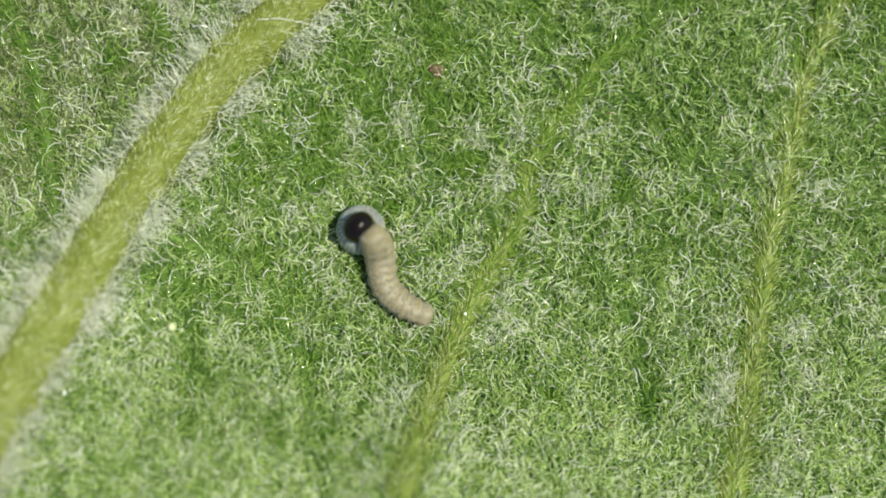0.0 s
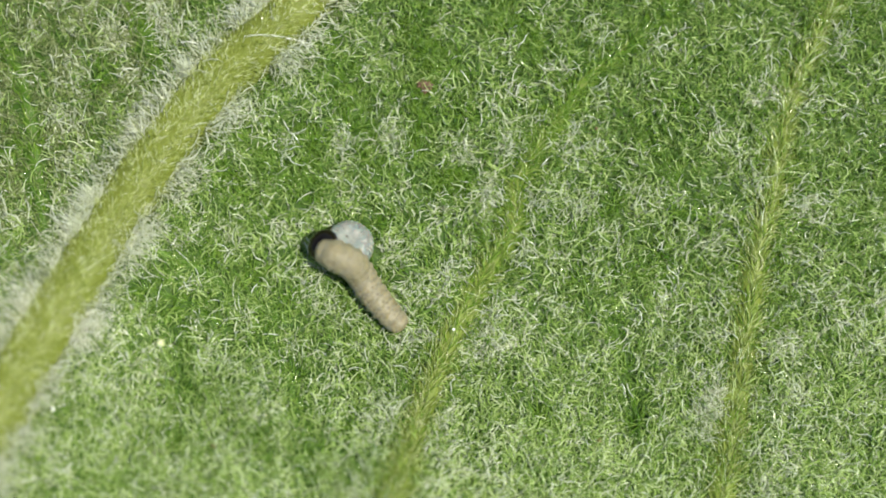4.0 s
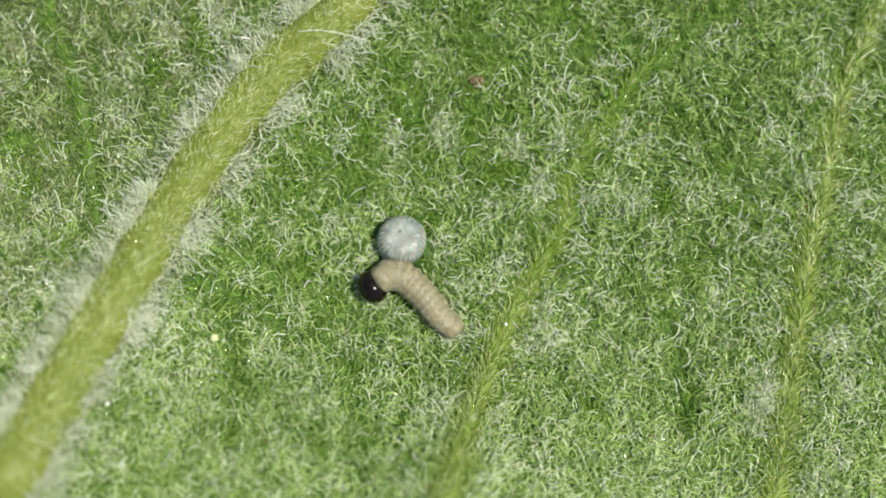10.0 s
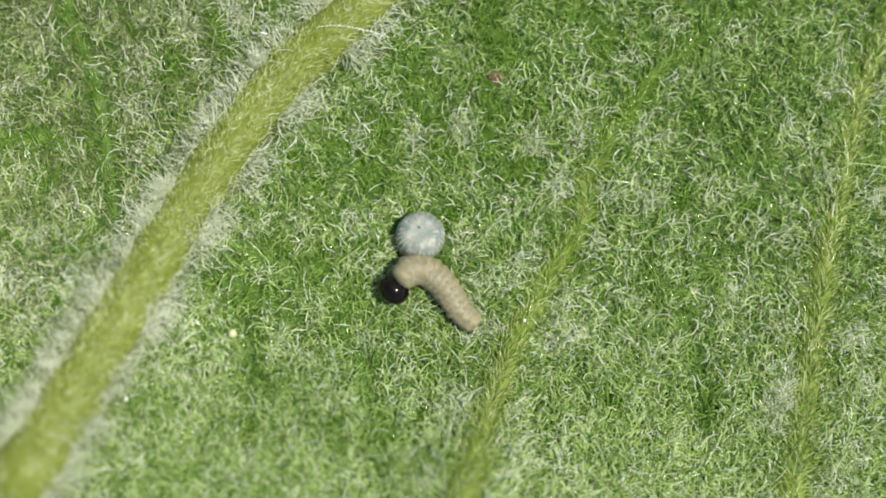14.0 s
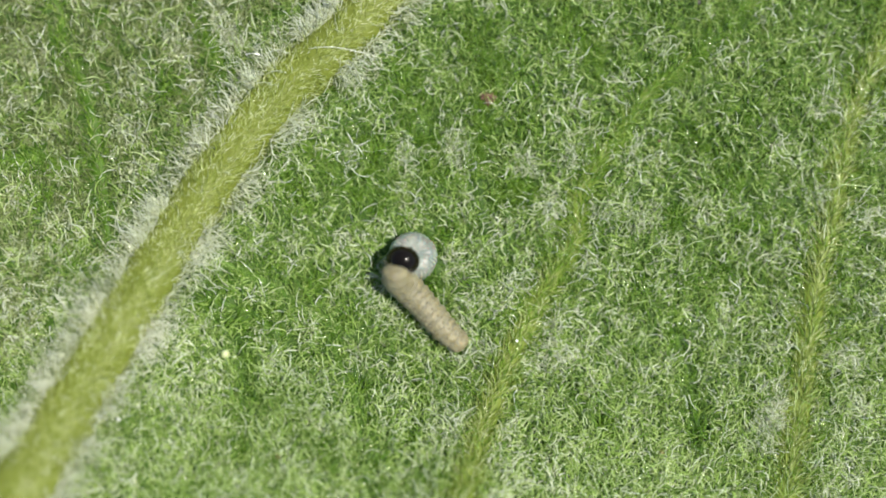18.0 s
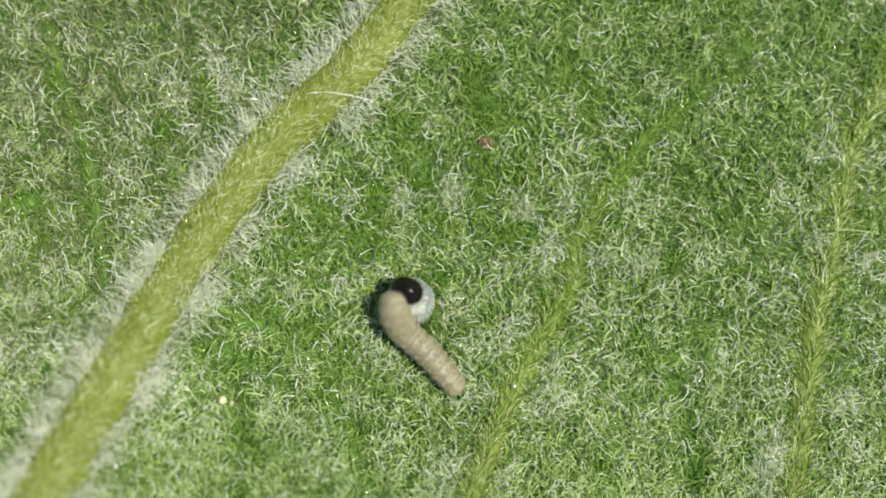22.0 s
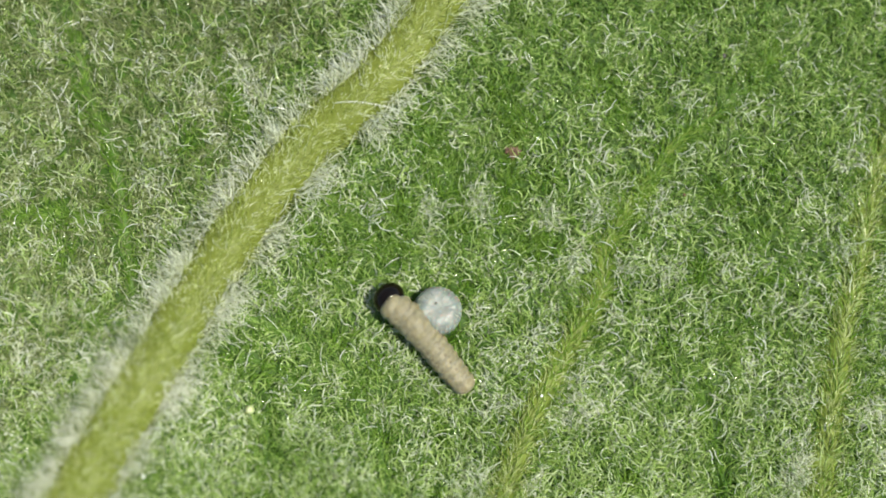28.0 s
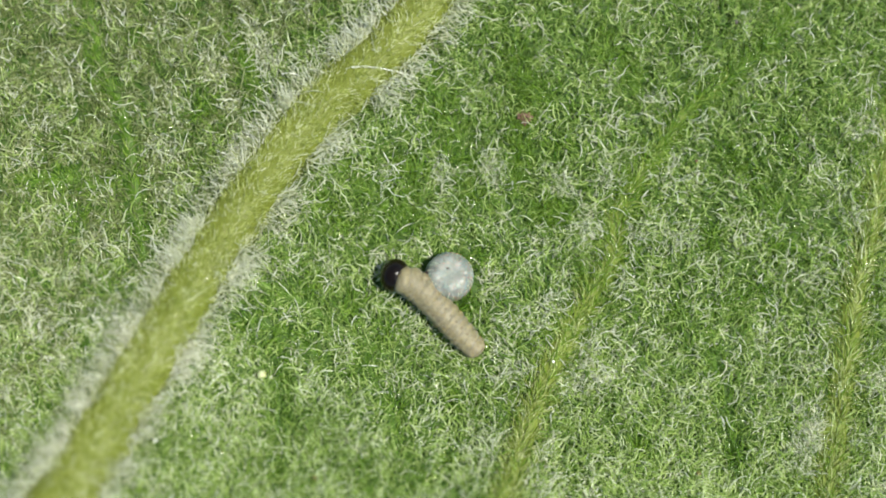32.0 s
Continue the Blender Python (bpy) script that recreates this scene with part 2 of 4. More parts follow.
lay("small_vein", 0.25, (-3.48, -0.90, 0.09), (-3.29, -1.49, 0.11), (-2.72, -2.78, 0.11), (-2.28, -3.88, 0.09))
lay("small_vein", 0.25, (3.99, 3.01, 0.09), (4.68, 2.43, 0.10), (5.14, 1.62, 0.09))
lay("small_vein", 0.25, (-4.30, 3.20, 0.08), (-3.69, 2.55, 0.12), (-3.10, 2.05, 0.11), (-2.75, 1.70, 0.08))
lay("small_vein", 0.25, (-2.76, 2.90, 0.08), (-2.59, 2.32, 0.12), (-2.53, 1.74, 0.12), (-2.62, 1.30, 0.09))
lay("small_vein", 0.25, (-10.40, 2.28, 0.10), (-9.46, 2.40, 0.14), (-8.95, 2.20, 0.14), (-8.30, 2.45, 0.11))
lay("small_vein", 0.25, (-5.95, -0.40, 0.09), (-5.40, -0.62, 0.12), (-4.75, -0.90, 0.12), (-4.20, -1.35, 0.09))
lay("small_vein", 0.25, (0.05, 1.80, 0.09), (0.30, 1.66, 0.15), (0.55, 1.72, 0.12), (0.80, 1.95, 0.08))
EGG, EGG_R, EGG_H = (-1.675, 0.395), 0.50, 0.64
VIEW = (-11.4, 9.8, -5.7, 7.4)
CELL = 1.1
cx, cy = np.meshgrid(np.arange(-14, 14, CELL), np.arange(-9.5, 10.5, CELL))
SEEDS = np.stack([cx.ravel(), cy.ravel()], 1) + rng.uniform(-0.5, 0.5, (cx.size, 2)) * CELL * 0.9


def smooth_line(rows, steps=8):
    """Catmull-Rom through the rows."""
    p = np.vstack([2 * rows[0] - rows[1], rows, 2 * rows[-1] - rows[-2]])
    out = []
    for i in range(1, len(p) - 2):
        for u in np.arange(steps) / steps:
            a, b, c, d = p[i - 1], p[i], p[i + 1], p[i + 2]
            out.append(0.5 * (2 * b + (c - a) * u + (2 * a - 5 * b + 4 * c - d) * u * u + (3 * b - a - 3 * c + d) * u ** 3))
    return np.array(out + [rows[-1]])


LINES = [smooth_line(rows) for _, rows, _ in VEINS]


def near_line(line, xy):
    """Distance from the centre line, its width there, the unit way off it and along it."""
    best = np.full(len(xy), 1e9)
    width, off, along = np.zeros(len(xy)), np.zeros((len(xy), 2)), np.zeros((len(xy), 2))
    for a, b in zip(line[:-1], line[1:]):
        ab = b[:2] - a[:2]
        u = np.clip(((xy - a[:2]) @ ab) / (ab @ ab), 0, 1)
        v = xy - a[:2] - u[:, None] * ab
        d = np.hypot(v[:, 0], v[:, 1])
        k = d < best
        best[k], width[k] = d[k], (a[2] + u * (b[2] - a[2]))[k]
        off[k] = v[k] / np.maximum(d[k], 1e-6)[:, None]
        along[k] = ab / np.hypot(*ab)
    return best, width, off, along


def cells(xy):
    """How far from the borders of the small fields between the finest veins: 0 on a border."""
    out = np.zeros(len(xy))
    for i in range(0, len(xy), 20000):
        d = np.hypot(*(xy[i:i + 20000, None] - SEEDS[None]).transpose(2, 0, 1))
        d = np.partition(d, 1, axis=1)
        out[i:i + 20000] = d[:, 1] - d[:, 0]
    return out


def inward(xy):
    """The unit way from the nearest border into the small field."""
    e = 0.03
    g = np.column_stack([cells(xy + (e, 0)) - cells(xy - (e, 0)), cells(xy + (0, e)) - cells(xy - (0, e))])
    return g / (np.hypot(g[:, 0], g[:, 1])[:, None] + 1e-6)


def waves(xy, size, seed):
    """Soft uneven ground, about -1 to 1."""
    r = np.random.default_rng(seed)
    out = np.zeros(len(xy))
    for _ in range(9):
        a, ph, f = r.uniform(0, 2 * np.pi), r.uniform(0, 2 * np.pi), r.uniform(0.6, 1.8) / size
        out += np.sin(2 * np.pi * f * (xy[:, 0] * np.cos(a) + xy[:, 1] * np.sin(a)) + ph)
    return out / 4


def ground(xy):
    """Height of the blade, without the round backs of the veins."""
    z = 0.05 * waves(xy, 4.0, 3) + 0.05 * np.exp(-(cells(xy) / 0.18) ** 2) - 0.03
    x, y = xy[:, 0], xy[:, 1]
    for slope, start, rise in ((-y, 0.9, 0.036), (-0.5 * x - 0.87 * y, 1.0, 0.050), (y, 2.0, -0.006), ((x + y) * 0.707, 5.0, -0.006)):
        z += rise * np.clip(slope - start, 0, 3.2) ** 2
    for line, (_, _, rise) in zip(LINES, VEINS):
        d, w, _, _ = near_line(line, xy)
        z += 0.35 * rise * w * np.exp(-(d / (w * 0.9 + 0.1)) ** 2)
    return z


# ---- the leaf: blade, veins, hair ----
leaf = tagged(new("leaf"), "soft downy green leaf underside with raised yellow-green veins", "leaf", kind="structure")


def blade():
    x0, x1, y0, y1 = VIEW
    nx, ny = 260, 168
    gx, gy = np.meshgrid(np.linspace(x0, x1, nx), np.linspace(y0, y1, ny))
    xy = np.stack([gx.ravel(), gy.ravel()], 1)
    co = [np.column_stack([xy, ground(xy)])]
    i = np.arange(nx * ny).reshape(ny, nx)
    quads = [np.stack([i[:-1, :-1], i[:-1, 1:], i[1:, 1:], i[1:, :-1]], -1).reshape(-1, 4)]
    rim = np.concatenate([i[0, :-1], i[:-1, -1], i[-1, :0:-1], i[:0:-1, 0]])
    edge = xy[rim]
    ang = np.arctan2(edge[:, 1] - 0.5, edge[:, 0] + 0.6)
    reach = 40 / (1 + 0.42 * np.abs(np.sin(ang - 0.95)) ** 1.3) * (1 + 0.015 * np.sin(31 * ang))
    goal = np.column_stack([reach * np.cos(ang), reach * np.sin(ang)])
    last, start = rim, len(co[0])
    for k, f in enumerate((0.04, 0.1, 0.2, 0.35, 0.55, 0.78, 1.0)):
        ring = edge + (goal - edge) * f
        co.append(np.column_stack([ring, ground(ring) - 2.2 * f ** 2]))
        ids = start + np.arange(len(rim))
        start += len(rim)
        quads.append(np.stack([last, ids, np.roll(ids, -1), np.roll(last, -1)], -1))
        last = ids
    ob = placed("blade", from_arrays("blade", np.vstack(co), np.vstack(quads)), BLADE, leaf)
    thick = ob.modifiers.new("thickness", "SOLIDIFY")
    thick.thickness, thick.offset = 0.22 * MM, -1


def vein(name, line, rise):
    """A round-backed cord half sunk in the blade."""
    n, m = len(line), 13
    way = np.gradient(line[:, :2], axis=0)
    way /= np.hypot(way[:, 0], way[:, 1])[:, None]
    side = np.column_stack([way[:, 1], -way[:, 0]])
    a = np.linspace(-0.25, np.pi + 0.25, m)
    wob = 1 + 0.02 * np.sin(np.arange(n) * 0.7) + 0.012 * rng.standard_normal(n)
    wob[0] = wob[-1] = 0.4
    half = line[:, 2] / 2 * wob
    xy = line[:, None, :2] + side[:, None] * (np.cos(a)[None, :, None] * half[:, None, None])
    base = ground(line[:, :2]) - 0.02
    z = base[:, None] + np.sin(a)[None] * (rise * line[:, 2] * wob)[:, None] * (1 + 0.015 * rng.standard_normal((n, m)))
    co = np.concatenate([xy, z[..., None]], -1).reshape(-1, 3)
    i = np.arange(n * m).reshape(n, m)
    quads = np.stack([i[:-1, :-1], i[:-1, 1:], i[1:, 1:], i[1:, :-1]], -1).reshape(-1, 4)
    placed(name, from_arrays(name, co, quads), {"main_vein": VEIN, "side_vein": SIDE_VEIN, "small_vein": SMALL_VEIN}[name], leaf, "raised yellow-green vein")


def hairs(name, base, way, length, curl, lift, mat, thick, label, segs=5, cap=None):
    """Tapered curved hairs joined into one part: feet, first way, length, bend, upward drift."""
    n = len(base)
    r = np.random.default_rng(len(name) + n)
    way = way / np.linalg.norm(way, axis=1)[:, None]
    bend = r.standard_normal((n, 3)) * (0.5, 0.5, 1.2)
    p, rings, ways = base.copy(), [base.copy()], [way.copy()]
    for k in range(segs):
        side = np.cross(way, bend + 0.9 * r.standard_normal((n, 3)))
        side /= np.linalg.norm(side, axis=1)[:, None] + 1e-9
        way = way + side * (curl / segs)[:, None]
        way[:, 2] += lift / segs
        way /= np.linalg.norm(way, axis=1)[:, None]
        p = p + way * (length / segs)[:, None]
        p[:, 2] = np.maximum(p[:, 2], base[:, 2] + 0.015)
        if cap is not None:
            p[:, 2] = np.minimum(p[:, 2], cap)
        rings.append(p.copy())
        ways.append(way.copy())
    co = []
    for k, (q, w) in enumerate(zip(rings, ways)):
        if k == segs:
            co.append(q[:, None])
            break
        s = np.cross(w, bend)
        s /= np.linalg.norm(s, axis=1)[:, None] + 1e-9
        u = np.cross(w, s)
        rad = (thick * (1 - 0.55 * k / segs))[:, None]
        co.append(np.stack([q + rad * (np.cos(g) * s + np.sin(g) * u) for g in (0, 2.094, 4.189)], 1))
    co = np.concatenate(co, 1)
    per = co.shape[1]
    first = np.arange(n)[:, None] * per
    q4, t3 = [], []
    for k in range(segs - 1):
        for j in range(3):
            a, b = 3 * k + j, 3 * k + (j + 1) % 3
            q4.append(first + np.array([[a, b, b + 3, a + 3]]))
    for j in range(3):
        t3.append(first + np.array([[3 * (segs - 1) + j, 3 * (segs - 1) + (j + 1) % 3, 3 * segs]]))
    me = from_arrays(name, co.reshape(-1, 3), np.concatenate(q4), np.concatenate(t3))
    tagged(placed(name, me, mat, leaf, label), kind="stuff")


PRESSED = [np.array(q) for q in ((EGG[0] - 0.35, EGG[1] - 0.3), (EGG[0] - 0.1, EGG[1] - 0.75), (EGG[0] + 0.35, EGG[1] - 1.1), (EGG[0] + 0.8, EGG[1] - 1.6), (EGG[0] - 0.7, EGG[1] - 0.5))]


def on_veins(xy):
    """Distance beyond the nearest large vein's flank, that vein's number."""
    out, who = np.full(len(xy), 1e9), np.zeros(len(xy), int)
    for k, line in enumerate(LINES):
        d, w, _, _ = near_line(line, xy)
        d = d - w / 2
        who[d < out] = k
        out = np.minimum(out, d)
    return out, who


def scatter(count, far=False):
    x0, x1, y0, y1 = VIEW
    if far:
        a, q = rng.uniform(0, 2 * np.pi, count), np.sqrt(rng.uniform(0.09, 0.95, count))
        reach = 40 / (1 + 0.42 * np.abs(np.sin(a - 0.95)) ** 1.3)
        xy = np.column_stack([q * reach * np.cos(a), q * reach * np.sin(a)])
        out = (xy[:, 0] < x0) | (xy[:, 0] > x1) | (xy[:, 1] < y0) | (xy[:, 1] > y1)
        return xy[out]
    return np.column_stack([rng.uniform(x0, x1, count), rng.uniform(y0, y1, count)])


WHITE_TUFTS = [(-0.79, -2.92), (1.68, 2.35), (5.62, -2.60), (5.66, -2.90), (5.62, -3.20), (5.60, -3.48), (5.70, -2.75), (5.66, -3.05), (7.28, -1.64), (1.16, -1.68), (1.16, -1.17), (0.42, -0.19), (5.80, -2.30), (7.47, -2.69), (6.76, -4.42), (2.10, 1.32), (2.84, 2.49), (1.13, 1.47), (1.90, 0.38), (6.68, 1.64), (7.62, 1.16), (0.65, 2.34), (3.00, 1.17), (8.31, 4.65), (-5.80, 5.35), (-5.55, 5.02), (-5.32, 4.70), (-6.50, 4.75), (-2.96, 2.40), (-1.80, 2.45), (-0.80, 2.60), (-0.45, 2.30)]
TUFTS = np.vstack([np.array(WHITE_TUFTS), scatter(220)] + [np.column_stack([line[i, 0] + s * w, line[i, 1] + rng.uniform(-0.3, 0.3)]) for line in LINES[1:3] for i in range(0, len(line), 3) for s in (-1, 1) for w in [np.array([line[i, 2] / 2 + rng.uniform(0.2, 0.45)])]])
TUFT_SIZE = rng.uniform(0.14, 0.30, len(TUFTS))
TUFT_SIZE[len(WHITE_TUFTS) + 220:] *= 0.6
TUFT_SIZE[:len(WHITE_TUFTS)] = rng.uniform(0.22, 0.30, len(WHITE_TUFTS))


GREEN_NODES = [(-2.53, 2.54), (-1.51, 2.83), (-1.92, 3.81), (-0.30, 5.03), (1.78, 5.03), (0.45, 3.93), (0.57, 3.12), (0.28, 1.67), (-1.05, 0.81), (-2.49, 1.62), (-2.96, 1.85), (3.06, -0.35), (4.73, -0.35), (5.14, 3.35), (-1.57, -2.08), (-2.72, -2.26), (-1.63, -3.24), (-2.38, -3.82), (-3.42, -3.59), (-1.45, -0.23), (-2.96, -0.70)]
FAR_NODES = [(-4.23, 1.85), (-3.88, 1.44), (-4.46, 0.11), (-3.65, -0.23), (-5.85, -0.58), (-5.27, -0.81), (2.19, -3.12), (4.21, -3.24), (5.37, -2.55), (4.62, 0.23), (3.86, -0.23), (5.25, 1.04), (3.75, 1.27), (-6.77, 3.81), (-9.55, 2.31), (-9.31, 1.50), (-7.93, 1.15), (-7.00, 1.62), (-8.51, 0.11), (3.98, -2.08)]
NODES = np.array(GREEN_NODES + FAR_NODES)


def at_nodes(xy):
    """How near a knot of the finest veins, where deep green hairs spread out like a rosette, and the way off it."""
    gap = xy[:, None] - NODES[None]
    d = np.hypot(gap[..., 0], gap[..., 1])
    k = d.argmin(1)
    i = np.arange(len(xy))
    return np.exp(-(d[i, k] / 0.25) ** 2), gap[i, k] / (d[i, k][:, None] + 1e-6)


def tufted(xy):
    """How deep in one of the white tufts: 0 to 1."""
    out = np.zeros(len(xy))
    for c, w in zip(TUFTS, TUFT_SIZE):
        out = np.maximum(out, np.exp(-((xy - c) ** 2).sum(1) / w ** 2))
    return out


def combed(xy):
    """The way in which neighbouring hairs lean together."""
    a = 2.2 * waves(xy, 0.9, 21) + 1.5 * waves(xy, 2.6, 22) + 1.3
    return np.column_stack([np.cos(a), np.sin(a)])


def nap():
    """The curly down between the veins: short green under-hairs, larger curly ones above."""
    for layer, count in (("under", 44000), ("over", 83000)):
        xy = scatter(count)
        beyond, who = on_veins(xy)
        inner = cells(xy)
        egg_off = xy - np.array(EGG)
        egg_way = np.hypot(egg_off[:, 0], egg_off[:, 1])
        across = np.clip(-0.81 * (xy[:, 0] + 5.23) + 0.59 * (xy[:, 1] - 2.66) - 0.5, 0, 1)
        seam = np.minimum((inner - 0.02) / 0.12 + 0.25, np.where(who > 0, np.clip(beyond, 0, 1) / np.where(who > 2, 0.2, 0.13), 1)).clip(0, 1)
        share = (0.85 + 0.15 * seam) if layer == "under" else np.maximum(0.03 + 0.07 * np.clip(-xy[:, 1], 0, 4) + (0.62 + 0.02 * np.clip(-xy[:, 1] - 0.5, 0, 5)) * seam, tufted(xy) * (0.1 + 0.9 * seam))
        knot, spread = at_nodes(xy)
        if layer == "over":
            share = share * (1 - 0.85 * knot)
        share = share * np.where(egg_way < EGG_R + 0.22, 0.8, 1)
        keep = (beyond > -0.02) & (egg_way > EGG_R * 0.95) & (rng.uniform(size=len(xy)) < share)
        xy, beyond, inner, across = xy[keep], beyond[keep], inner[keep], across[keep]
        n = len(xy)
        a = rng.uniform(0, 2 * np.pi, n)
        go = inward(xy) * (1.1 * np.exp(-(inner / 0.25) ** 2))[:, None] + combed(xy) * 0.65
        go += np.column_stack([np.full(n, -0.35), np.full(n, 0.45)]) * across[:, None]
        go += spread[keep] * (1.3 * knot[keep])[:, None]
        for line in LINES[1:]:
            d, w, off, along = near_line(line, xy)
            go += (off * 1.2 - along * 0.3) * np.exp(-(np.clip(d - w / 2, 0, 9) / 0.2) ** 2)[:, None]
        go += egg_off[keep] / egg_way[keep][:, None] * (2.2 * np.exp(-((egg_way[keep] - EGG_R) / 0.25) ** 2))[:, None]
        rise_y = 0.12 + 0.22 * np.clip(0.5 - xy[:, 1], 0, 5)
        base = np.column_stack([xy, ground(xy) - 0.01])
        press = np.min([np.hypot(*(xy - q).T) for q in PRESSED], axis=0)
        cap = np.where(press < 0.5, base[:, 2] + 0.3, base[:, 2] + 0.6)
        tuft = tufted(xy)
        # more pale hairs towards -y, fewer at far +x +y: uneven light put into colour
        white = 0.24 - 0.05 * xy[:, 1] + 0.04 * across - 0.03 * np.clip((xy[:, 0] + xy[:, 1]) * 0.7 - 3.5, 0, 5) + 0.42 * np.clip(inner / 0.4, 0, 1) + 0.2 * waves(xy, 1.4, 11) + 0.28 * tuft - 0.06 * np.clip((-xy[:, 0] - 1.5) / 3, 0, 1) * np.clip((-xy[:, 1] - 0.5) / 2, 0, 1) * (1 - across) - 0.7 * np.exp(-(beyond / 0.16) ** 2) * (who[keep] > 0)
        if layer == "under":
            way = np.column_stack([np.cos(a) * 0.8 + go[:, 0], np.sin(a) * 0.8 + 0.15 + rise_y + go[:, 1], rng.uniform(0.3, 1.1, n)])
            length, curl, thick = rng.uniform(0.22, 0.46, n) * (1 + 0.25 * knot[keep]), rng.uniform(0.4, 2.0, n), rng.uniform(0.011, 0.019, n)
            deep = (seam[keep] < 0.48 - 0.12 * np.clip(-xy[:, 1], 0, 3)) | (rng.uniform(size=n) < 1.2 * knot[keep])
            olive = ~deep & (rng.uniform(size=n) < across * 0.85)
            for name, k, mat, label in (("green_down", ~deep & ~olive, GREEN_HAIR, "short green leaf hairs"), ("olive_down", olive, OLIVE_HAIR, "short olive leaf hairs"), ("seam_down", deep, SEAM_HAIR, "short deep green hairs over the finest veins")):
                hairs(name, base[k], way[k], length[k], curl[k], np.full(k.sum(), -0.15), mat, thick[k], label, 3, cap[k])
            continue
        way = np.column_stack([np.cos(a) * 0.9 + go[:, 0], np.sin(a) * 0.9 + rise_y + go[:, 1], rng.uniform(0.35, 0.9, n)])
        length, curl, thick = rng.uniform(0.30, 0.68, n), rng.uniform(0.9, 4.4, n), rng.uniform(0.012, 0.021, n)
        pale = rng.uniform(size=n) < np.clip(white, 0.05, 0.95)
        # tufts get more white hairs: real pale down, plus sun glints put into colour
        snowy = pale & (rng.uniform(size=n) < 0.38 - 0.1 * np.clip(-xy[:, 1] - 0.5, 0, 3) + 0.4 * tuft)
        dull = ~pale & (rng.uniform(size=n) < across * 0.85)
        for name, k, mat, label in (("curly_green_down", ~pale & ~dull, GREEN_HAIR, "curly green leaf hairs"), ("curly_olive_down", dull, OLIVE_HAIR, "curly olive leaf hairs"), ("pale_down", pale & ~snowy, PALE_HAIR, "curly pale green leaf hairs"), ("woolly_down", snowy, FRINGE_HAIR, "curly white leaf hairs")):
            hairs(name, base[k], way[k], length[k], curl[k], np.full(k.sum(), -0.3), mat, thick[k], label, 5, cap[k])
    xy = scatter(6000, True)
    n = len(xy)
    a = rng.uniform(0, 2 * np.pi, n)
    f = np.clip((np.hypot(*xy.T) - 8) / 30, 0, 1)
    hairs("outer_down", np.column_stack([xy, ground(xy) - 2.2 * f ** 2 - 0.02]), np.column_stack([np.cos(a), np.sin(a), np.full(n, 0.5)]), rng.uniform(0.4, 0.8, n), rng.uniform(0.5, 2.5, n), np.zeros(n), GREEN_HAIR, np.full(n, 0.02), "curly green leaf hairs", 3)


def white_tufts():
    """Small clumps of fine curly white hairs."""
    spots = np.array(WHITE_TUFTS)
    each = 46
    c = np.repeat(spots, each, axis=0)
    n = len(c)
    xy = c + rng.standard_normal((n, 2)) * (0.12, 0.15)
    lean = rng.uniform(0, 2 * np.pi, n)
    beyond, _ = on_veins(xy)
    keep = beyond > 0.1
    way = np.column_stack([np.sin(lean), np.cos(lean), rng.uniform(0.3, 0.9, n)])
    base = np.column_stack([xy, ground(xy) + 0.03])
    hairs("tuft_down", base[keep], way[keep], rng.uniform(0.3, 0.6, n)[keep], rng.uniform(1.0, 4.5, n)[keep], np.full(n, -0.2)[keep], FRINGE_HAIR, rng.uniform(0.008, 0.013, n)[keep], "white tufts of curly leaf hairs", 5)


def rosettes():
    """Deep green hairs that spread out from each knot of the finest veins."""
    each = 30
    c = np.repeat(NODES, each, axis=0)
    n = len(c)
    stretch = np.repeat(rng.uniform(0, np.pi, len(NODES)), each)
    run = rng.standard_normal(n) * 0.16
    xy = c + np.column_stack([np.cos(stretch), np.sin(stretch)]) * run[:, None] + rng.standard_normal((n, 2)) * 0.05
    beyond, _ = on_veins(xy)
    keep = (beyond > 0.05) & (np.hypot(*(xy - np.array(EGG)).T) > EGG_R + 0.2)
    a = rng.uniform(0, 2 * np.pi, n)
    way = np.column_stack([np.cos(a), np.sin(a) + 0.25, rng.uniform(0.25, 0.7, n)])
    base = np.column_stack([xy, ground(xy) + 0.03])
    hairs("knot_down", base[keep], way[keep], rng.uniform(0.3, 0.52, n)[keep], rng.uniform(0.2, 1.2, n)[keep], np.full(n, -0.2)[keep], SEAM_HAIR, rng.uniform(0.015, 0.022, n)[keep], "rosettes of deep green leaf hairs", 4)


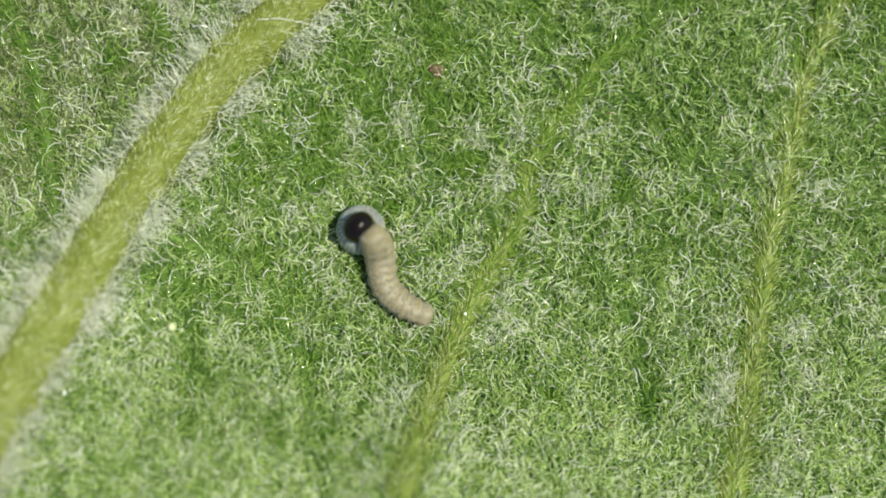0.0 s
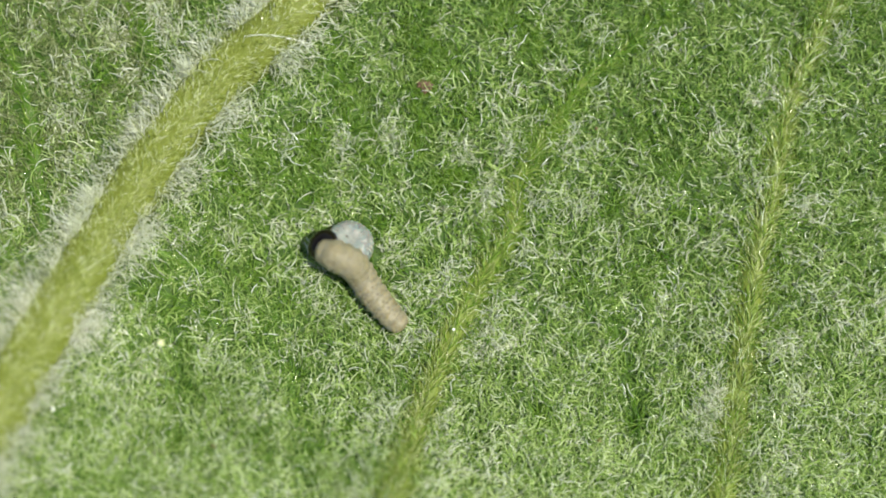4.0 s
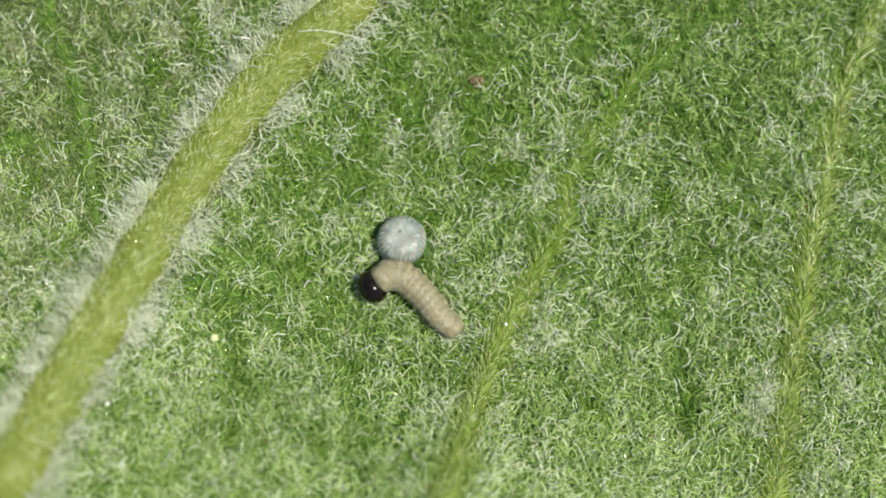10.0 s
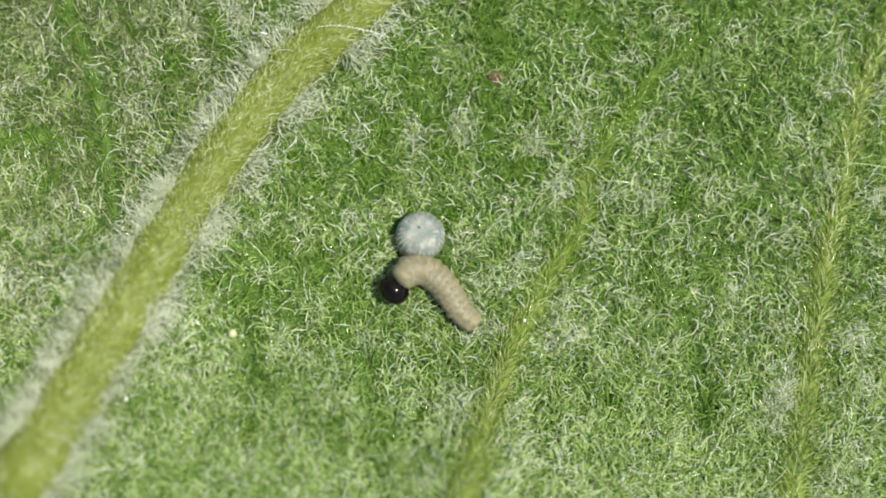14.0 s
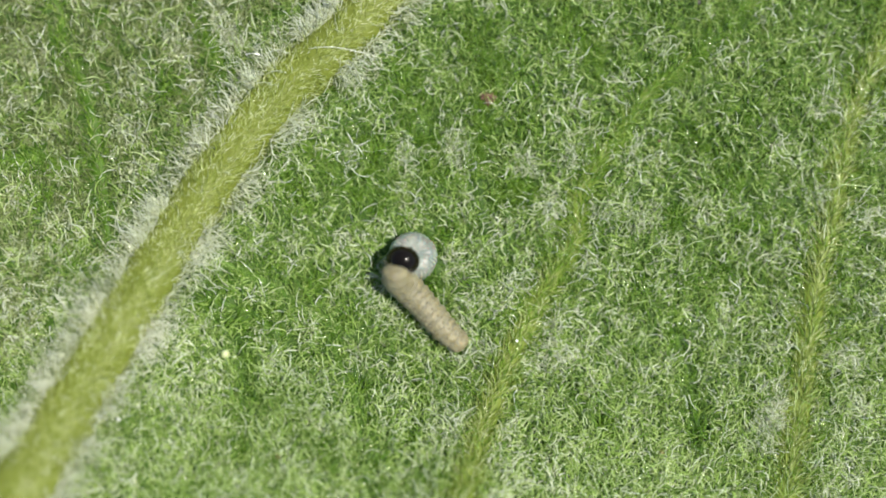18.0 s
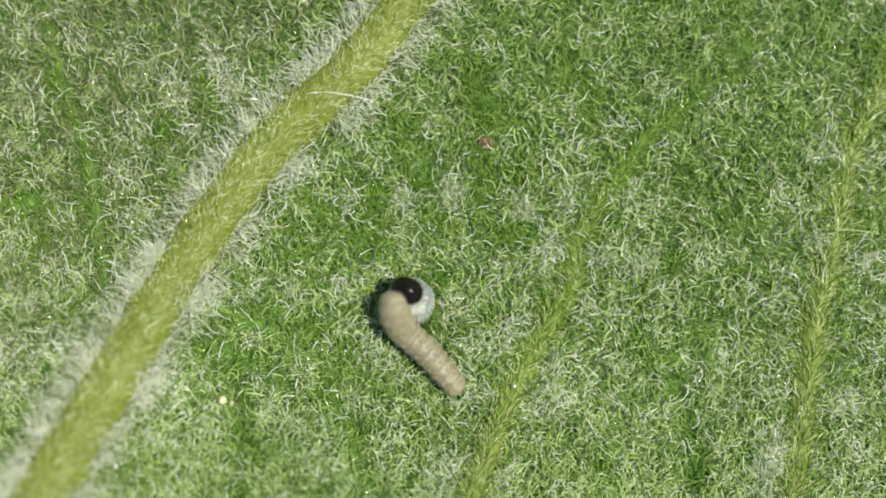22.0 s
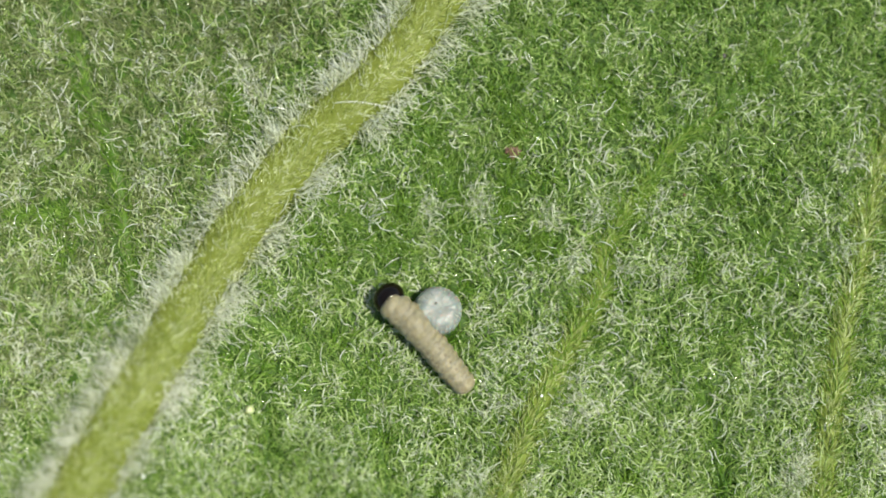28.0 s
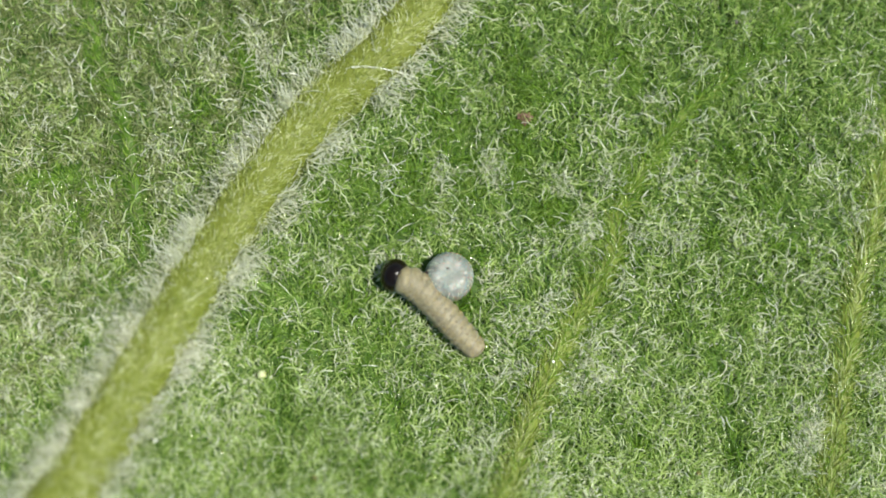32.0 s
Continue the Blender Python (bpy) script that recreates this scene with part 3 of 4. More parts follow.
def fringe(k, count, tall, label):
    """White hairs that stand off both flanks of a vein, and short ones on its back."""
    line, rise = LINES[k], VEINS[k][2]
    seg = np.hypot(*np.diff(line[:, :2], axis=0).T)
    at = np.searchsorted(np.cumsum(seg), rng.uniform(0, seg.sum(), count)).clip(0, len(seg) - 1)
    u = rng.uniform(size=count)[:, None]
    c = line[at] * (1 - u) + line[at + 1] * u
    along = (line[at + 1] - line[at])[:, :2]
    along /= np.hypot(along[:, 0], along[:, 1])[:, None]
    side = np.column_stack([along[:, 1], -along[:, 0]])
    clump = waves(c[:, :2], 1.1, 40 + k)
    s = np.where(rng.uniform(size=count) < 0.5, -1.0, 1.0)
    flank = rng.uniform(size=count) < (0.6 if k == 0 else 0.36 if k == 1 else 0.45)
    across = np.where(flank, (0.8 if k == 0 else 1.15) + rng.exponential(0.22 if k == 0 else 0.8, count), rng.uniform(0, 0.95 if k == 0 else 1.3, count)) * s
    xy = c[:, :2] + side * (across * c[:, 2] / 2)[:, None]
    z = ground(xy) - 0.02 + rise * c[:, 2] * np.sqrt(np.clip(1 - across ** 2, 0, 1))
    base = np.column_stack([xy, z])
    jit = rng.standard_normal((count, 2)) * (0.65 if k == 0 else 0.55)
    out = np.column_stack([side * s[:, None] + jit - along * 0.55, rng.uniform(0.3, 1.2, count)])
    keep = flank & (rng.uniform(size=count) < (0.58 + 0.34 * clump + 0.14 * s * np.sign(side[:, 1]) if k == 0 else 0.5 + 0.5 * clump))
    if k == 1:
        keep &= rng.uniform(size=count) < np.clip((3.6 - c[:, 1]) / 2, 0.1, 1)
    length = rng.uniform(0.5, 1.0, count) * tall
    white = keep & (k < 3) & (rng.uniform(size=count) < (0.78 + 0.2 * clump if k == 0 else (0.0 if k == 1 else 0.1) + 0.9 * clump))
    flank_mat = OLIVE_HAIR if k == 0 else VEINLET_HAIR if k < 3 else OLIVE_HAIR if k == 3 else GREEN_HAIR if k == 4 else SEAM_HAIR
    for pick, mat, said in ((white, FRINGE_HAIR, label), (keep & ~white, flank_mat, "green hairs along the vein")):
        if pick.any():
            hairs("vein_fringe", base[pick], out[pick], length[pick], rng.uniform(0.3, 2.2, pick.sum()), np.full(pick.sum(), -0.1), mat, rng.uniform(0.009, 0.016, pick.sum()), said, 4)
    top = ~flank & (rng.uniform(size=count) < (0.85 if k in (1, 2) else 1.0))
    lean = np.column_stack([-along * 0.9 + side * (across * 0.8)[:, None] + jit * 0.6, rng.uniform(0.05, 0.4, count)])
    wide = rng.uniform(0.008, 0.014, count) if k == 0 else rng.uniform(0.009, 0.016, count)
    upper = (c[:, 1] > 3.6 + 0.6 * rng.standard_normal(count)) if k == 1 else rng.uniform(size=count) < (1.0 if k > 4 else 0.3 if k == 3 else 0.0)
    fair = (rng.uniform(size=count) < (0.03 if k == 1 else 0.1)) & (k in (1, 2))
    share = np.clip(0.62 + 0.14 * c[:, 1], 0.25, 0.95) if k == 1 else {2: 0.3, 3: 0.3}.get(k, 0.0)
    green = rng.uniform(size=count) < share
    main = VEIN_HAIR if k == 0 else SIDE_HAIR if k < 3 else OLIVE_HAIR if k == 3 else GREEN_HAIR
    for pick, mat, said in ((top & ~upper & ~fair & ~green, main, "short yellow-green vein hairs"), (top & ~upper & ~fair & green, VEINLET_HAIR, "short grass-green vein hairs"), (top & ~upper & fair, PALE_HAIR, "pale vein hairs"), (top & upper, SEAM_HAIR, "short deep green vein hairs")):
        if pick.any():
            hairs("vein_down", base[pick], lean[pick], length[pick] * (0.4 if k == 0 else 0.7 if k < 3 else 0.85), rng.uniform(0.3, 1.5, pick.sum()), np.full(pick.sum(), -0.2), mat, wide[pick], said, 3)


# ---- the egg ----
def egg_profile(la):
    """Share of the radius and height (mm) of the shell at a latitude: steep side, flat and slightly sunken top."""
    flat = np.abs(np.cos(la)) ** 0.5
    s = np.sin(la)
    z = EGG_H * (0.28 + 0.72 * np.sign(s) * np.abs(s) ** np.where(s > 0, 0.62, 1.0)) - 0.035 * np.exp(-(flat / 0.5) ** 2)
    return flat, z


def egg():
    """A low flat-topped dome with upright ribs round its side, flat foot on the leaf."""
    root = tagged(new("egg"), "pale bluish-white ribbed butterfly egg shell glued to the leaf", "egg")
    root.location = ((EGG[0] - 0.03) * MM, (EGG[1] - 0.065) * MM, 0)
    root.rotation_euler = (radians(-15), radians(8), 0)
    n, m, ribs = 180, 34, 30
    lat = np.linspace(-0.25, np.pi / 2, m)
    lon = np.linspace(0, 2 * np.pi, n, endpoint=False)
    la, lo = np.meshgrid(lat, lon, indexing="ij")
    flat, up = egg_profile(la)
    rad = EGG_R * 0.985 * (1 + 0.008 * np.sin(3 * lo + 1) + 0.006 * np.sin(5 * lo))
    x, y = rad * flat * np.cos(lo), rad * flat * np.sin(lo)
    dent = 0.005 * np.sin(4.1 * lo + 7 * la) + 0.004 * np.sin(9 * lo - 11 * la) + 0.003 * np.sin(17 * lo + 5 * la)
    z = up + dent * np.clip((la - 0.5) / 0.3, 0, 1) * np.clip((1.5 - la) / 0.3, 0, 1)
    i = np.arange(n * m).reshape(m, n)
    j = np.roll(i, -1, axis=1)
    quads = np.stack([i[:-1], j[:-1], j[1:], i[1:]], -1).reshape(-1, 4)
    placed("shell", from_arrays("shell", np.stack([x, y, z], -1).reshape(-1, 3), quads), SHELL, root)
    r = random.Random(5)
    long_rib, short_rib = rib_mesh(-0.22, 1.16), rib_mesh(-0.22, 0.84)
    for k in range(ribs):
        ob = placed("rib", r.choice((long_rib, short_rib)), RIB, root)
        ob.rotation_euler = (0, 0, 2 * math.pi * (k + r.uniform(-0.15, 0.15)) / ribs)
    # thin strips laid on the shell; the creases' shade is in their darker colour
    crease = rib_mesh(0.98, 1.30, 0.55)
    for turn in (38, 57, 74, 96, 118, 141, 162):
        ob = placed("crease", crease, CREASE, root, "fine grey crease in the shell")
        ob.rotation_euler = (0, 0, radians(turn))
    for x, y, size in ((-0.07, 0.09, 0.034), (0.02, 0.20, 0.02), (0.10, 0.17, 0.016), (-0.16, 0.19, 0.016)):
        bm = bmesh.new()
        bmesh.ops.create_icosphere(bm, subdivisions=2, radius=size * MM, matrix=Matrix.Translation((x * MM, y * MM, EGG_H * 0.945 * MM)) @ Matrix.Diagonal((1, 0.8, 0.6, 1)))
        part("micropyle" if size > 0.03 else "pit", bm, DARK, root, "tiny dark pit on the shell")
    return root


def rib_mesh(low, high, broad=1.0):
    """A thin upright ridge that follows the shell from its foot over its shoulder."""
    co, n = [], 16
    for k, la in enumerate(np.linspace(low, high, n)):
        flat, z = egg_profile(np.array([la]))
        x, z = EGG_R * 0.985 * float(flat[0]), float(z[0])
        fade = min(1.0, (n - 1 - k) / 9)
        w, h = (0.004 + 0.013 * fade) * broad, (0.016 * fade - 0.003) * broad
        nx, nz = math.cos(la), math.sin(la)
        for off, up in ((-w, -0.02), (-0.4 * w, h), (0.4 * w, h), (w, -0.02)):
            co.append((x + nx * up, off, z + nz * up))
    i = np.arange(n * 4).reshape(n, 4)
    quads = np.stack([i[:-1, :-1], i[:-1, 1:], i[1:, 1:], i[1:, :-1]], -1).reshape(-1, 4)
    me = from_arrays("rib", np.array(co), quads)
    return me


# ---- the caterpillar: a head and thirteen rings that move one by one ----
RINGS = 13
GIRTH = [0.234, 0.250, 0.266, 0.275, 0.280, 0.285, 0.290, 0.297, 0.304, 0.311, 0.314, 0.302, 0.270]
larva = tagged(new("caterpillar"), "newly hatched cream caterpillar with a glossy black head", "caterpillar")
larva.location = (EGG[0] * MM, EGG[1] * MM, 0)


def lathe(profile, sides, shape=None):
    """A closed round body about the x axis from rows of x, radius (mm)."""
    bm = bmesh.new()
    loops = []
    for x, r in profile:
        ring = []
        for k in range(sides):
            a = 2 * math.pi * k / sides
            v = Vector((x, r * math.cos(a), r * math.sin(a)))
            if shape:
                v = shape(v)
            ring.append(bm.verts.new(v * MM))
        loops.append(ring)
    for a, b in zip(loops[:-1], loops[1:]):
        for k in range(sides):
            bm.faces.new((a[k], a[(k + 1) % sides], b[(k + 1) % sides], b[k]))
    bm.faces.new(loops[0][::-1])
    bm.faces.new(loops[-1])
    bmesh.ops.recalc_face_normals(bm, faces=bm.faces)
    return bm


def body_ring(k):
    """One body segment: a short barrel with two fine folds, flatter below."""
    r = GIRTH[k]
    half, blunt = (0.24, 3.2) if k == 0 else (0.21, 2.8) if k == RINGS - 1 else (0.30, 2.2)
    rows = []
    for i in range(25):
        u = -1 + 2 * i / 24
        cap = (1 - abs(u) ** blunt) ** 0.5
        fold = 1 + (0.004 + 0.003 * (k % 3)) * math.cos(u * math.pi * 3.0)
        rows.append((u * half, max(0.004, r * cap * fold)))

    def shape(v):
        q = Vector((0, v.y, v.z)).normalized() if v.yz.length > 0 else v
        lump = 0.042 * noise.noise(v * 9 + Vector((k * 3.1, 0, 0))) + 0.022 * noise.noise(v * 22 + Vector((0, k * 2.7, 0)))
        knob = 0.14 * math.exp(-(v.x / 0.075) ** 2) * (math.exp(-((q.z + 0.3) / 0.28) ** 2) + 0.14 * math.exp(-((q.z - 0.62) / 0.16) ** 2))
        v += q * (lump * 1.6 + knob) * r
        v.z *= 0.95 if v.z > 0 else 0.85
        return v
    ob = part("segment", lathe(rows, 26, shape), SKIN, larva)
    if k >= RINGS - 3:
        for s in (-1, 1):
            leg = lathe([(0, 0.045), (0.06, 0.042), (0.12, 0.03), (0.17, 0.016), (0.2, 0.004)], 8)
            bmesh.ops.transform(leg, matrix=pose(0.02 * MM, s * 0.12 * MM, -0.16 * MM, 0, 70, 0) @ pose(0, 0, 0, 0, 0, s * 25), verts=leg.verts)
            part("leg", leg, SKIN, ob, "short pale jointed leg")
    elif k in (0, 3, 4, 5, 6):
        for s in (-1, 1):
            leg = lathe([(0, 0.07), (0.06, 0.068), (0.1, 0.06), (0.13, 0.03)], 10)
            bmesh.ops.transform(leg, matrix=pose(0, s * 0.12 * MM, -0.15 * MM, 0, 85, 0), verts=leg.verts)
            part("proleg", leg, SKIN, ob, "stubby pale proleg")
    return ob


def head_capsule():
    rows = []
    for i in range(21):
        a = math.pi * i / 20
        rows.append((-0.28 * math.cos(a), max(0.003, 0.33 * math.sin(a) ** 0.92)))
    def shape(v):
        groove = 0.011 * math.exp(-(v.y / 0.05) ** 2) * (1 if v.z > 0 else 0.3)
        q = 1 - groove * 2
        return Vector((v.x * q, v.y * 1.03, v.z * q * (0.98 if v.z > 0 else 0.9)))
    return part("head", lathe(rows, 36, shape), HEAD, larva, "glossy black rounded head capsule")


SEGMENTS = [body_ring(k) for k in range(RINGS)]
SKULL = head_capsule()
BENDS = []


def clear(xy, grow):
    """Height at which something of that radius rides over the egg."""
    d = np.hypot(xy[..., 0] - EGG[0], xy[..., 1] - EGG[1])
    return (EGG_H + grow) * np.sqrt(np.clip(1 - (d / (EGG_R + grow * 0.8)) ** 2, 0, 1))


def bend(t, *points):
    """The larva's line at t seconds (mm): tail tip, four places along the back, neck, head."""
    spine, head = np.array(points[:6]), np.array(points[6])
    ahead = spine[5] - spine[4]
    out = float(np.clip((0.2 - np.hypot(*(head - spine[5]))) / 0.08, 0, 1))
    head = head + (0.06 + 0.08 * out) * (spine[5] - head)
    line = smooth_line(np.vstack([spine[:5], spine[5] + (0.03 + 0.05 * out) * ahead / np.hypot(*ahead)]), 10)
    n = len(line)
    u = np.linspace(0, 1, n)
    z = np.maximum(0.395 - 0.05 * np.clip(1 - u / 0.15, 0, 1), clear(line, 0.21))
    hz = max(0.44, float(clear(head, 0.22)))
    z += np.clip(hz + 0.14 + 0.05 * out - z[-1], 0, None) * np.clip((u - 0.5) / 0.45, 0, 1) ** 1.4
    k = np.exp(-(np.arange(-6, 7) / 3.5) ** 2)
    z = np.convolve(np.pad(z, 6, mode="edge"), k / k.sum(), "valid")
    co = np.column_stack([line, z])
    far = np.concatenate([[0], np.cumsum(np.linalg.norm(np.diff(co, axis=0), axis=1))])
    at = far[-1] * (np.arange(RINGS) + 1.0) / (RINGS + 0.35)
    centre = np.column_stack([np.interp(at, far, co[:, i]) for i in range(3)])
    step = far[-1] * 0.05
    tip = np.column_stack([np.interp(at + step, far, co[:, i]) - np.interp(at - step, far, co[:, i]) for i in range(3)])
    BENDS.append((t, [facing(c, w) for c, w in zip(centre, tip)], facing(np.array([*head, hz]), np.array([*(head - spine[4]), -0.28 * np.hypot(*(head - spine[4]))]))))


def facing(at, way):
    """A pose in the larva's own space: x along the way, z as far up as it goes."""
    x = Vector(way).normalized()
    y = Vector((0, 0, 1)).cross(x).normalized()
    m = Matrix((x, y, x.cross(y))).transposed().to_4x4()
    m.translation = Vector(((at[0] - EGG[0]) * MM, (at[1] - EGG[1]) * MM, at[2] * MM))
    return m


def motions():
    bend(0.0, (-0.255, -1.380), (-0.800, -1.125), (-1.183, -0.742), (-1.264, -0.220), (-1.334, 0.104), (-1.404, 0.267), (-1.694, 0.452))
    bend(0.5, (-0.241, -1.322), (-0.774, -1.089), (-1.145, -0.799), (-1.261, -0.277), (-1.400, 0.106), (-1.551, 0.245), (-1.841, 0.384))
    bend(1.0, (-0.319, -1.327), (-0.818, -1.072), (-1.131, -0.805), (-1.212, -0.226), (-1.397, 0.180), (-1.595, 0.273), (-1.861, 0.250))
    bend(1.5, (-0.328, -1.311), (-0.815, -1.079), (-1.186, -0.789), (-1.336, -0.209), (-1.568, 0.139), (-1.811, 0.174), (-2.031, 0.255))
    bend(2.0, (-0.334, -1.208), (-0.833, -1.010), (-1.158, -0.685), (-1.412, -0.198), (-1.644, 0.162), (-1.876, 0.278), (-1.969, 0.475))
    bend(2.5, (-0.392, -1.182), (-0.797, -1.008), (-1.168, -0.660), (-1.458, -0.138), (-1.701, 0.187), (-1.909, 0.361), (-1.933, 0.581))
    bend(4.5, (-0.646, -1.275), (-0.971, -0.902), (-1.295, -0.460), (-1.608, -0.018), (-1.921, 0.180), (-2.119, 0.238), (-2.223, 0.378))
    bend(5.0, (-0.674, -1.277), (-1.045, -0.893), (-1.392, -0.427), (-1.705, -0.042), (-1.972, 0.214), (-2.134, 0.261), (-2.204, 0.447))
    bend(6.0, (-0.693, -1.257), (-1.100, -0.908), (-1.472, -0.407), (-1.763, -0.034), (-2.030, 0.199), (-2.193, 0.292), (-2.170, 0.467))
    bend(6.5, (-0.629, -1.261), (-1.048, -0.912), (-1.444, -0.412), (-1.770, -0.039), (-2.095, 0.194), (-2.293, 0.287), (-2.317, 0.391))
    bend(7.0, (-0.577, -1.184), (-0.974, -0.951), (-1.358, -0.543), (-1.708, -0.252), (-2.116, -0.170), (-2.407, -0.159), (-2.477, -0.136))
    bend(7.5, (-0.640, -1.284), (-0.989, -0.993), (-1.396, -0.585), (-1.745, -0.352), (-2.094, -0.213), (-2.351, -0.178), (-2.467, -0.201))
    bend(8.0, (-0.630, -1.337), (-1.014, -0.987), (-1.387, -0.580), (-1.736, -0.289), (-2.063, -0.172), (-2.272, -0.196), (-2.528, -0.300))
    bend(9.0, (-0.572, -1.405), (-0.955, -1.056), (-1.304, -0.590), (-1.653, -0.298), (-1.967, -0.205), (-2.189, -0.286), (-2.468, -0.437))
    bend(10.0, (-0.551, -1.435), (-0.877, -1.167), (-1.249, -0.701), (-1.598, -0.375), (-1.900, -0.294), (-2.063, -0.387), (-2.273, -0.561))
    bend(11.0, (-0.539, -1.394), (-0.889, -1.162), (-1.238, -0.755), (-1.564, -0.441), (-1.878, -0.255), (-2.145, -0.232), (-2.401, -0.232))
    bend(12.0, (-0.593, -1.312), (-0.919, -1.080), (-1.267, -0.708), (-1.592, -0.382), (-1.906, -0.266), (-2.104, -0.324), (-2.371, -0.440))
    bend(13.0, (-0.496, -1.355), (-0.845, -1.100), (-1.171, -0.693), (-1.450, -0.379), (-1.717, -0.286), (-1.915, -0.403), (-1.984, -0.728))
    bend(14.0, (-0.578, -1.388), (-0.881, -1.074), (-1.195, -0.609), (-1.521, -0.319), (-1.811, -0.273), (-1.997, -0.413), (-2.218, -0.692))
    bend(14.5, (-0.556, -1.419), (-0.881, -1.129), (-1.206, -0.642), (-1.555, -0.317), (-1.868, -0.294), (-2.065, -0.398), (-2.309, -0.526))
    bend(16.5, (-0.549, -1.417), (-0.933, -1.069), (-1.248, -0.603), (-1.575, -0.336), (-1.889, -0.255), (-2.098, -0.244), (-2.215, -0.081))
    bend(17.0, (-0.610, -1.393), (-0.994, -1.079), (-1.286, -0.637), (-1.635, -0.347), (-1.926, -0.173), (-2.124, -0.138), (-2.089, 0.095))
    bend(17.5, (-0.546, -1.388), (-0.918, -1.039), (-1.280, -0.633), (-1.629, -0.319), (-1.909, -0.133), (-2.095, -0.075), (-2.072, 0.134))
    bend(18.0, (-0.652, -1.413), (-1.037, -1.064), (-1.387, -0.657), (-1.702, -0.307), (-1.935, -0.052), (-1.982, 0.100), (-1.842, 0.345))
    bend(19.0, (-0.723, -1.432), (-1.050, -1.024), (-1.399, -0.558), (-1.714, -0.151), (-1.959, 0.082), (-2.099, 0.175), (-2.122, 0.303))
    bend(20.0, (-0.605, -1.384), (-0.989, -1.013), (-1.338, -0.573), (-1.687, -0.202), (-1.978, 0.007), (-2.176, 0.204), (-2.246, 0.320))
    bend(21.0, (-0.625, -1.422), (-0.997, -1.016), (-1.346, -0.610), (-1.672, -0.262), (-1.893, 0.028), (-1.998, 0.353), (-1.882, 0.480))
    bend(21.5, (-0.626, -1.442), (-0.975, -1.036), (-1.324, -0.631), (-1.707, -0.283), (-1.940, 0.064), (-1.964, 0.424), (-1.662, 0.471))
    bend(22.0, (-0.677, -1.422), (-1.026, -0.980), (-1.375, -0.585), (-1.724, -0.260), (-1.945, 0.088), (-1.992, 0.483), (-1.713, 0.646))
    bend(23.0, (-0.680, -1.390), (-1.028, -1.019), (-1.354, -0.556), (-1.667, -0.115), (-1.935, 0.233), (-2.086, 0.569), (-2.039, 0.685))
    bend(24.0, (-0.651, -1.312), (-0.999, -0.906), (-1.348, -0.443), (-1.638, -0.037), (-1.928, 0.253), (-2.276, 0.438), (-2.252, 0.496))
    bend(24.5, (-0.728, -1.320), (-1.076, -0.915), (-1.401, -0.451), (-1.685, -0.016), (-1.963, 0.274), (-2.290, 0.480), (-2.420, 0.480))
    bend(25.0, (-0.805, -1.329), (-1.153, -0.923), (-1.454, -0.459), (-1.732, 0.005), (-1.999, 0.295), (-2.324, 0.539), (-2.324, 0.631))
    bend(25.5, (-0.983, -1.276), (-1.273, -0.847), (-1.562, -0.348), (-1.852, 0.057), (-2.131, 0.347), (-2.374, 0.567), (-2.339, 0.683))
    bend(27.5, (-1.032, -1.144), (-1.382, -0.736), (-1.731, -0.353), (-2.022, 0.020), (-2.313, 0.311), (-2.581, 0.532), (-2.581, 0.683))
    bend(28.0, (-1.040, -1.170), (-1.388, -0.764), (-1.738, -0.323), (-2.040, 0.048), (-2.319, 0.339), (-2.587, 0.524), (-2.656, 0.687))
    bend(29.0, (-1.073, -1.170), (-1.419, -0.766), (-1.765, -0.339), (-2.089, 0.042), (-2.366, 0.331), (-2.599, 0.476), (-2.758, 0.585))
    bend(30.0, (-1.132, -1.136), (-1.479, -0.732), (-1.825, -0.328), (-2.149, -0.017), (-2.426, 0.214), (-2.628, 0.377), (-2.819, 0.514))
    bend(31.0, (-1.149, -1.098), (-1.531, -0.693), (-1.879, -0.287), (-2.191, 0.003), (-2.458, 0.234), (-2.628, 0.357), (-2.828, 0.501))
    bend(31.5, (-1.076, -1.082), (-1.460, -0.675), (-1.844, -0.269), (-2.157, 0.045), (-2.425, 0.277), (-2.588, 0.370), (-2.808, 0.428))
    bend(32.0, (-1.081, -1.113), (-1.465, -0.708), (-1.838, -0.279), (-2.129, 0.046), (-2.420, 0.277), (-2.595, 0.335), (-2.781, 0.439))
    for k, ob in enumerate(SEGMENTS):
        walk(ob, [(t, m[k]) for t, m, _ in BENDS])
    walk(SKULL, [(t, m) for t, _, m in BENDS])


# ---- small things on the leaf ----
def at_height(x, y, up=0.0):
    return float(ground(np.array([[x, y]]))[0]) + up


def fibre(points, thick, label, mat=SILK):
    """A long stray silk fibre that lies over the hairs."""
    line = smooth_line(np.array(points), 8)
    n, m = len(line), 6
    a = np.arange(m) * 2 * np.pi / m
    way = np.gradient(line, axis=0)
    way /= np.linalg.norm(way, axis=1)[:, None]
    s = np.cross(way, (0, 0, 1))
    s /= np.linalg.norm(s, axis=1)[:, None]
    u = np.cross(way, s)
    r = thick * np.clip(np.minimum(np.arange(n), np.arange(n)[::-1]) / 3 + 0.2, 0, 1)
    co = line[:, None] + r[:, None, None] * (np.cos(a)[None, :, None] * s[:, None] + np.sin(a)[None, :, None] * u[:, None])
    i = np.arange(n * m).reshape(n, m)
    j = np.roll(i, -1, axis=1)
    quads = np.stack([i[:-1], j[:-1], j[1:], i[1:]], -1).reshape(-1, 4)
    ob = placed("silk_fibre", from_arrays("silk_fibre", co.reshape(-1, 3), quads), mat)
    tagged(ob, label, "fibre")


